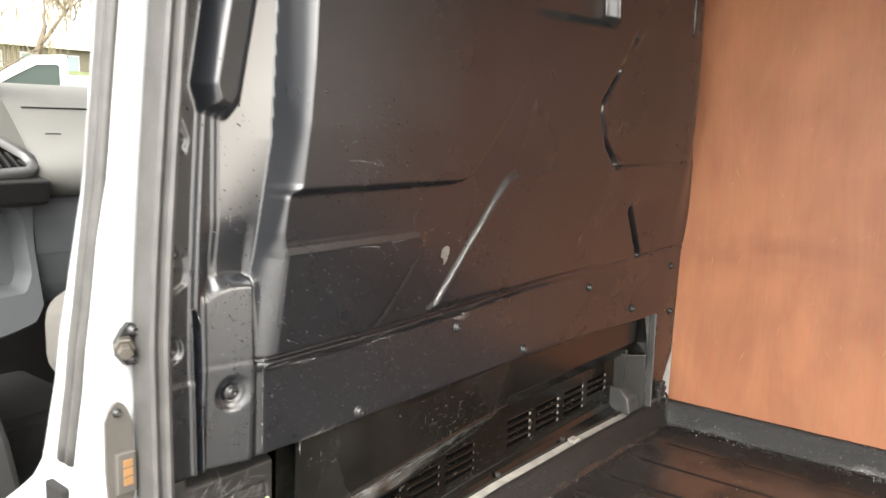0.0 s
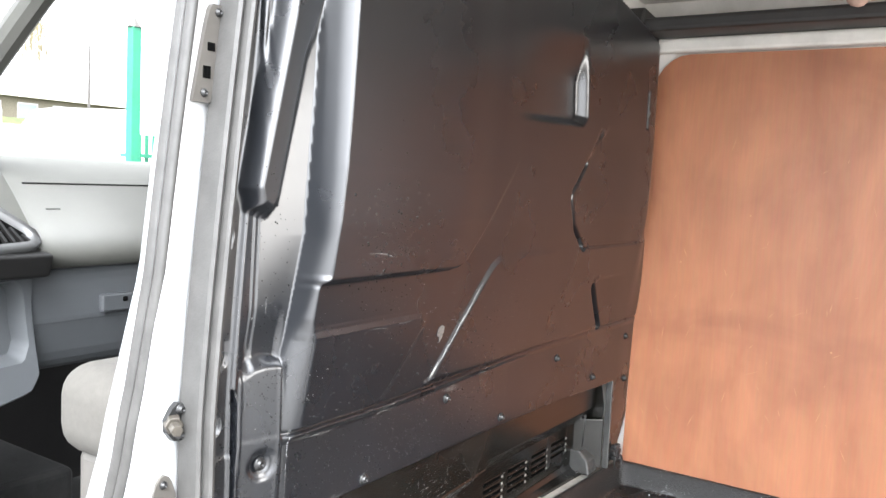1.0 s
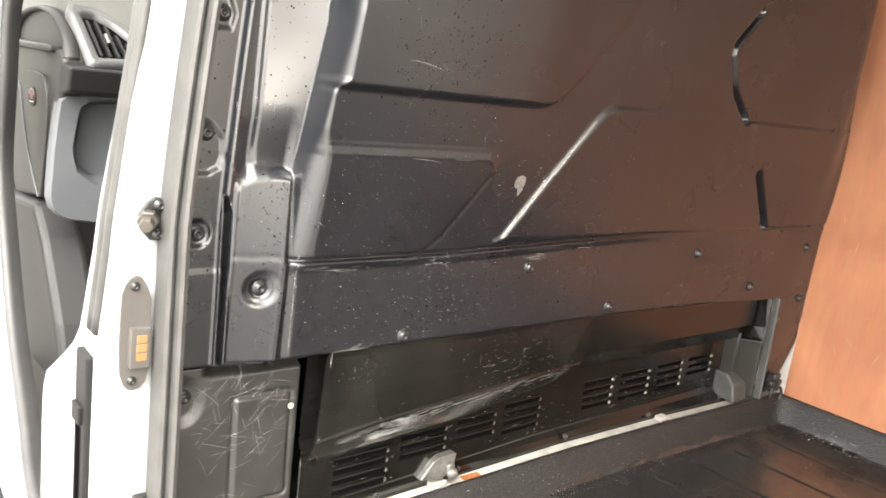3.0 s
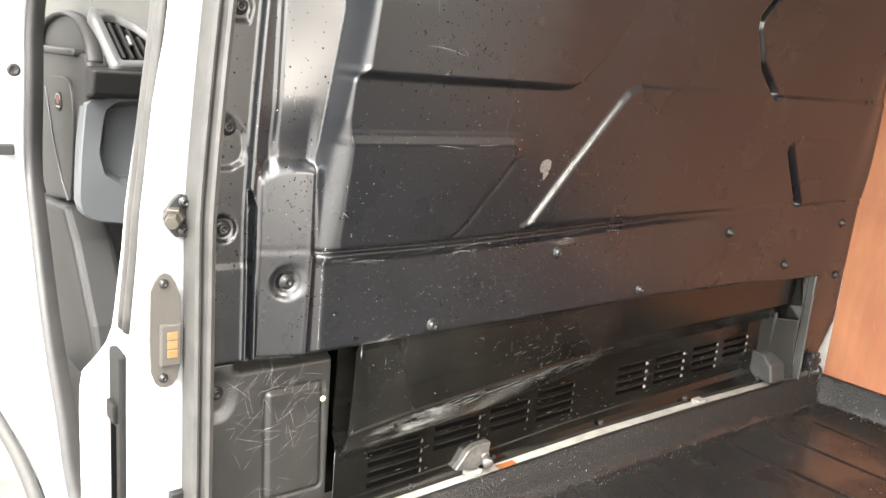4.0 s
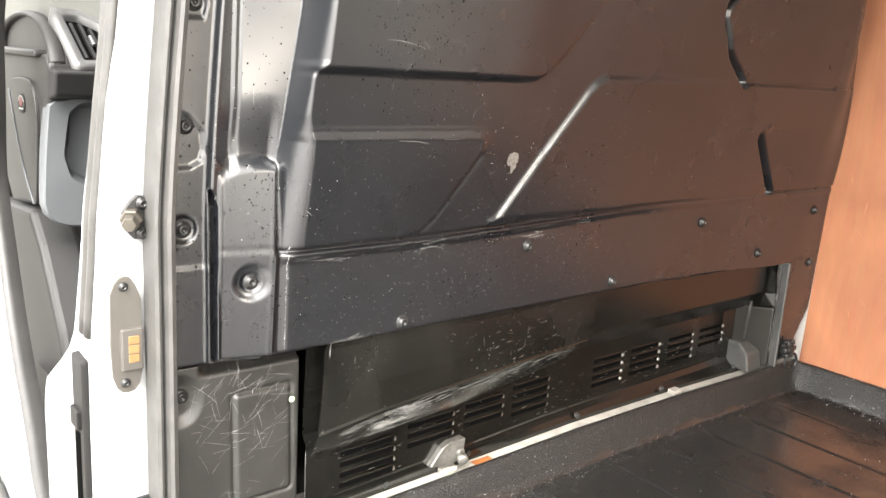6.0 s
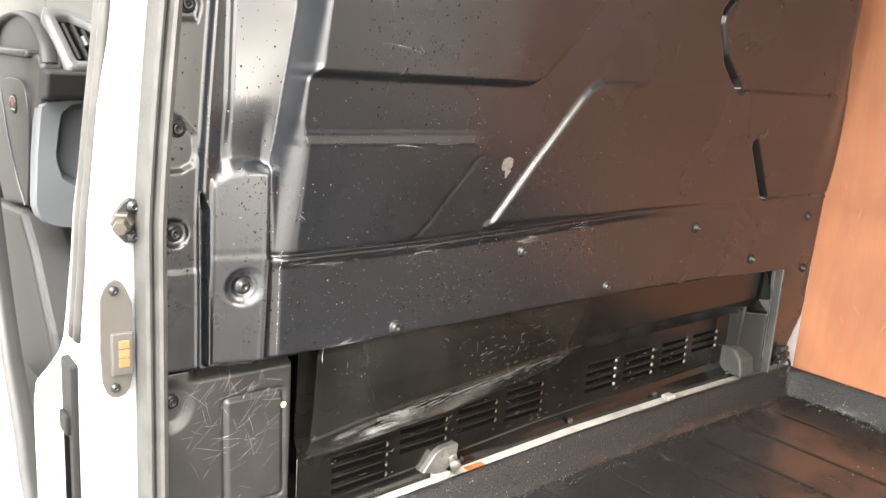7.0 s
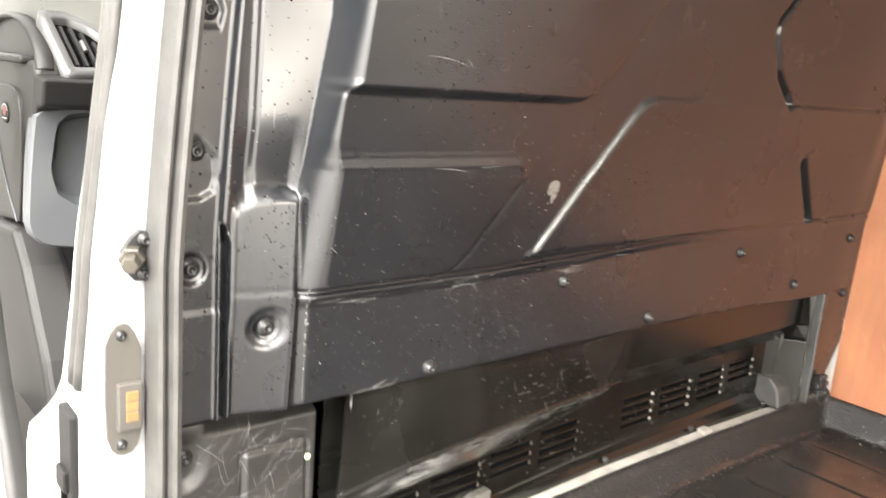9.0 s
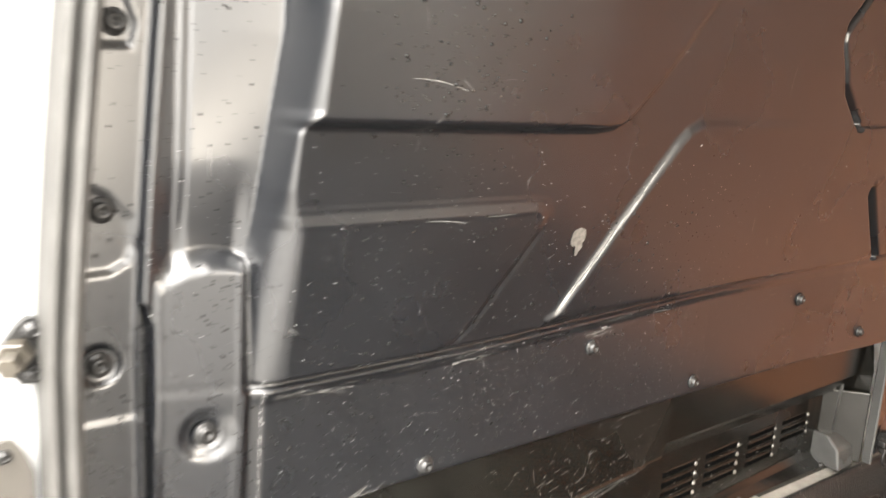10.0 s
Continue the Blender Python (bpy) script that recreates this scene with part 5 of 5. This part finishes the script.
def vehicle(at, turn, size, label, tall=False):
    """A parked vehicle: length along x, facing -x."""
    L, W, Hh = size
    ob = holder("parked_van" if tall else "parked_car", at, label, "van" if tall else "car")
    ob.rotation_euler = (0, 0, radians(turn))
    side = [(-L / 2, 0.28), (-L / 2, 0.62 * Hh * 0.75), (-L / 2 + 0.12 * L, 0.56 * Hh), (-L / 2 + 0.22 * L, 0.60 * Hh), (-L / 2 + 0.36 * L, 0.97 * Hh), (-L / 2 + 0.46 * L, Hh), (L / 2 - 0.06 * L, Hh if tall else 0.96 * Hh), (L / 2, 0.9 * Hh if tall else 0.6 * Hh), (L / 2, 0.28)]
    def add(name, bm, mat, parent=None, lab=""):
        me = mesh_of(name, bm, mat)
        o = tagged(new(name, me), lab)
        o.parent = parent or ob
        return o
    bm = rounded(prism(bmesh.new(), side, 1, -W / 2, W / 2), 0.06, 3)
    body = add("body", bm, WHITE)
    x0, x1 = -L / 2 + 0.245 * L, -L / 2 + 0.352 * L
    bm = bmesh.new()
    a = Vector((x0 - 0.03, 0, 0.635 * Hh + 0.02))
    b = Vector((x1 - 0.03, 0, 0.945 * Hh + 0.02))
    bm.faces.new([bm.verts.new(p) for p in ((a.x, -W * 0.44, a.z), (a.x, W * 0.44, a.z), (b.x, W * 0.38, b.z), (b.x, -W * 0.38, b.z))])
    add("windscreen", bm, CARGLASS)
    for s in (-1, 1):
        y = s * (W / 2 + 0.004)
        bm = prism(bmesh.new(), [(x0 + 0.14, 0.63 * Hh), (x1 + 0.10, 0.92 * Hh), (x1 + 0.85, 0.92 * Hh), (x1 + 0.85, 0.63 * Hh)], 1, y - 0.003, y + 0.003)
        add("side_window", bm, CARGLASS)
        add("wing_mirror", boxed((x0 + 0.05, y + s * 0.02 - 0.09, 0.62 * Hh), (x0 + 0.15, y + s * 0.02 + 0.09, 0.62 * Hh + 0.2), 0.03), RUBBER_DARK)
        for wx in (-L * 0.31, L * 0.30):
            w = add("wheel", lathe(bmesh.new(), [(0.2, -0.1), (0.32, -0.1), (0.33, 0.0), (0.32, 0.1), (0.2, 0.1)], 20, 1), TYRE)
            w.location = (wx, s * (W / 2 - 0.12), 0.33)
    return ob


near_van = vehicle((-11.35, 2.62, -0.62), 0, (4.6, 1.8, 1.95), "white parked van with its front door standing open", True)
# its open front door, standing across
bm = bmesh.new()
box(bm, (-9.03, 3.56, -0.25), (-8.97, 4.56, 0.90), 0.02)
outer_edge = [(3.56, 0.90), (4.56, 0.90), (4.575, 1.36), (4.53, 1.41), (4.18, 1.38), (3.92, 1.24), (3.56, 1.0)]
inner_edge = [(3.66, 0.925), (4.475, 0.925), (4.47, 1.27), (4.44, 1.29), (4.20, 1.275), (4.00, 1.17), (3.66, 0.98)]
for x in (-9.02, -8.98):
    a = [bm.verts.new((x, y, z)) for y, z in outer_edge]
    b = [bm.verts.new((x, y, z)) for y, z in inner_edge]
    for k in range(7):
        bm.faces.new((a[k], a[(k + 1) % 7], b[(k + 1) % 7], b[k]))
bmesh.ops.recalc_face_normals(bm, faces=bm.faces[:])
dr = part("open_door", bm, WHITE, near_van, "white open front door")
part("window_pane", prism(bmesh.new(), inner_edge, 0, -9.004, -8.998), GREENGLASS, dr, "green tinted window glass")
part("wing_mirror", boxed((-9.0, 3.52, 0.98), (-8.9, 3.66, 1.2), 0.03), RUBBER_DARK, dr)
vehicle((-13.6, 7.05, -0.62), 180, (4.3, 1.85, 2.0), "white parked car facing the open van")
vehicle((-17.5, 11.2, -0.62), 25, (5.6, 2.0, 2.62), "long white parked van on the far side", True)
vehicle((-21, 7.0, -0.62), 15, (4.6, 1.8, 1.7), "white parked car further off")

post = holder("green_post", (-10.55, 7.48, -0.62), "tall green painted steel post with a pointed cap", "post")
bm = boxed((-10.63, 7.40, -0.62), (-10.47, 7.56, 2.92), 0.01)
part("shaft", bm, GREEN, post)
bm = bmesh.new()
bmesh.ops.create_cone(bm, cap_ends=True, segments=12, radius1=0.115, radius2=0.02, depth=0.14, matrix=Matrix.Translation((-10.55, 7.48, 2.98)))
part("cap", bm, PLATE, post)
fence = holder("green_fence", (-12.0, 9.2, -0.62), "green palisade fence behind the cars", "fence")
pale_mesh = mesh_of("pale", boxed((-0.012, -0.035, 0.0), (0.012, 0.035, 1.9)), GREEN)
for k in range(26):
    share("pale", pale_mesh, fence, pose(-11.1 - 0.02 * k, 8.0 + 0.16 * k, -0.62))
part("rail", boxed((-11.62, 8.0, 0.9), (-11.05, 12.1, 0.96)), GREEN, fence)

bank = thing("grass_bank", prism(bmesh.new(), [(-36, -0.62), (-44, 3.0), (-60, 3.0), (-60, -0.62)], 1, -40, 80), GRASS, "olive grass bank behind the car park", "bank", kind="structure")
bld = holder("office_building", (-58, 22, -0.62), "long flat-roofed brown brick building", "building")
part("wall", boxed((-66, 4, -0.62), (-58, 60, 5.2)), BRICK, bld)
part("roof", boxed((-66.4, 3.6, 5.2), (-57.6, 60.4, 5.6)), material("flat_roof_edge", (0.45, 0.43, 0.36), 0.7), bld)
win_mesh = mesh_of("window", boxed((0.0, 0.0, 0.0), (0.08, 1.3, 1.1)), CARGLASS)
fr_mesh = mesh_of("window_frame", boxed((0.0, -0.12, -0.12), (0.05, 1.42, 1.22)), PRINT)
for k in range(20):
    w = share("window", win_mesh, bld, pose(-58.0, 5 + 2.7 * k, 3.6))
    share("window_frame", fr_mesh, bld, pose(-58.0, 5 + 2.7 * k, 3.6))
mast = thing("lamp_mast", lathe(bmesh.new(), [(0.09, 0.0), (0.05, 6.4), (0.04, 6.5)], 8, 2), PLATE, "thin grey mast in the distance", "mast")
mast.location = (-32.7, 21.1, -0.62)


def willow(at, height, seed, label):
    r = random.Random(seed)
    tree = holder("willow_tree", at, label, "tree")
    base = Vector(at)
    V, F = [], []

    def limb(bm, p, d, length, rad, depth, tips):
        pts, rads = [p.copy()], [rad]
        n = 6
        for i in range(n):
            d = (d + Vector((r.uniform(-.2, .2), r.uniform(-.2, .2), r.uniform(-.05, .18)))).normalized()
            p = p + d * length / n
            pts.append(p.copy())
            rads.append(rad * (1 - 0.75 * (i + 1) / n))
        prev = None
        for q, rr in zip(pts, rads):
            row = [bm.verts.new(q + Vector((rr * math.cos(a), rr * math.sin(a), 0))) for a in (0, 1.26, 2.51, 3.77, 5.03)]
            if prev:
                for k in range(5):
                    bm.faces.new((prev[k], prev[(k + 1) % 5], row[(k + 1) % 5], row[k]))
            prev = row
        if depth:
            for k in range(4 if depth > 1 else 5):
                i = r.randint(2, n)
                a = r.uniform(0, 6.28)
                limb(bm, pts[i], Vector((math.cos(a), math.sin(a), r.uniform(0.2, 0.9))).normalized(), length * r.uniform(0.5, 0.75), rads[i] * 0.7 + 0.012, depth - 1, tips)
        else:
            tips.extend(pts[2:])

    tips = []
    bm = bmesh.new()
    limb(bm, base.copy(), Vector((0.05, 0.1, 1)).normalized(), height * 0.55, 0.34, 3, tips)
    part("trunk", bm, BARK, tree)
    bm = bmesh.new()
    for p in tips:
        for _ in range(2):
            q = p + Vector((r.uniform(-.4, .4), r.uniform(-.4, .4), r.uniform(-.2, .2)))
            ln = r.uniform(0.8, 2.6)
            row0 = None
            dx, dy = r.uniform(-.25, .25), r.uniform(-.25, .25)
            for i in range(4):
                c = q + Vector((dx * i / 3, dy * i / 3, 0.12 * i - ln * (i / 3) ** 1.6))
                w = 0.014 * (1 - 0.2 * i)
                row = [bm.verts.new(c + Vector((w, w * 0.5, 0))), bm.verts.new(c - Vector((w, w * 0.5, 0))), bm.verts.new(c + Vector((-w * 0.5, w, 0)))]
                if row0:
                    for k in range(3):
                        bm.faces.new((row0[k], row0[(k + 1) % 3], row[(k + 1) % 3], row[k]))
                row0 = row
    part("crown", bm, TWIG, tree, "drooping bare yellowish twigs")
    return tree


willow((-28.0, 12.6, -0.62), 8.5, 3, "bare weeping willow with drooping twigs")
willow((-34.0, 12.0, -0.62), 8.0, 11, "bare weeping willow further behind")
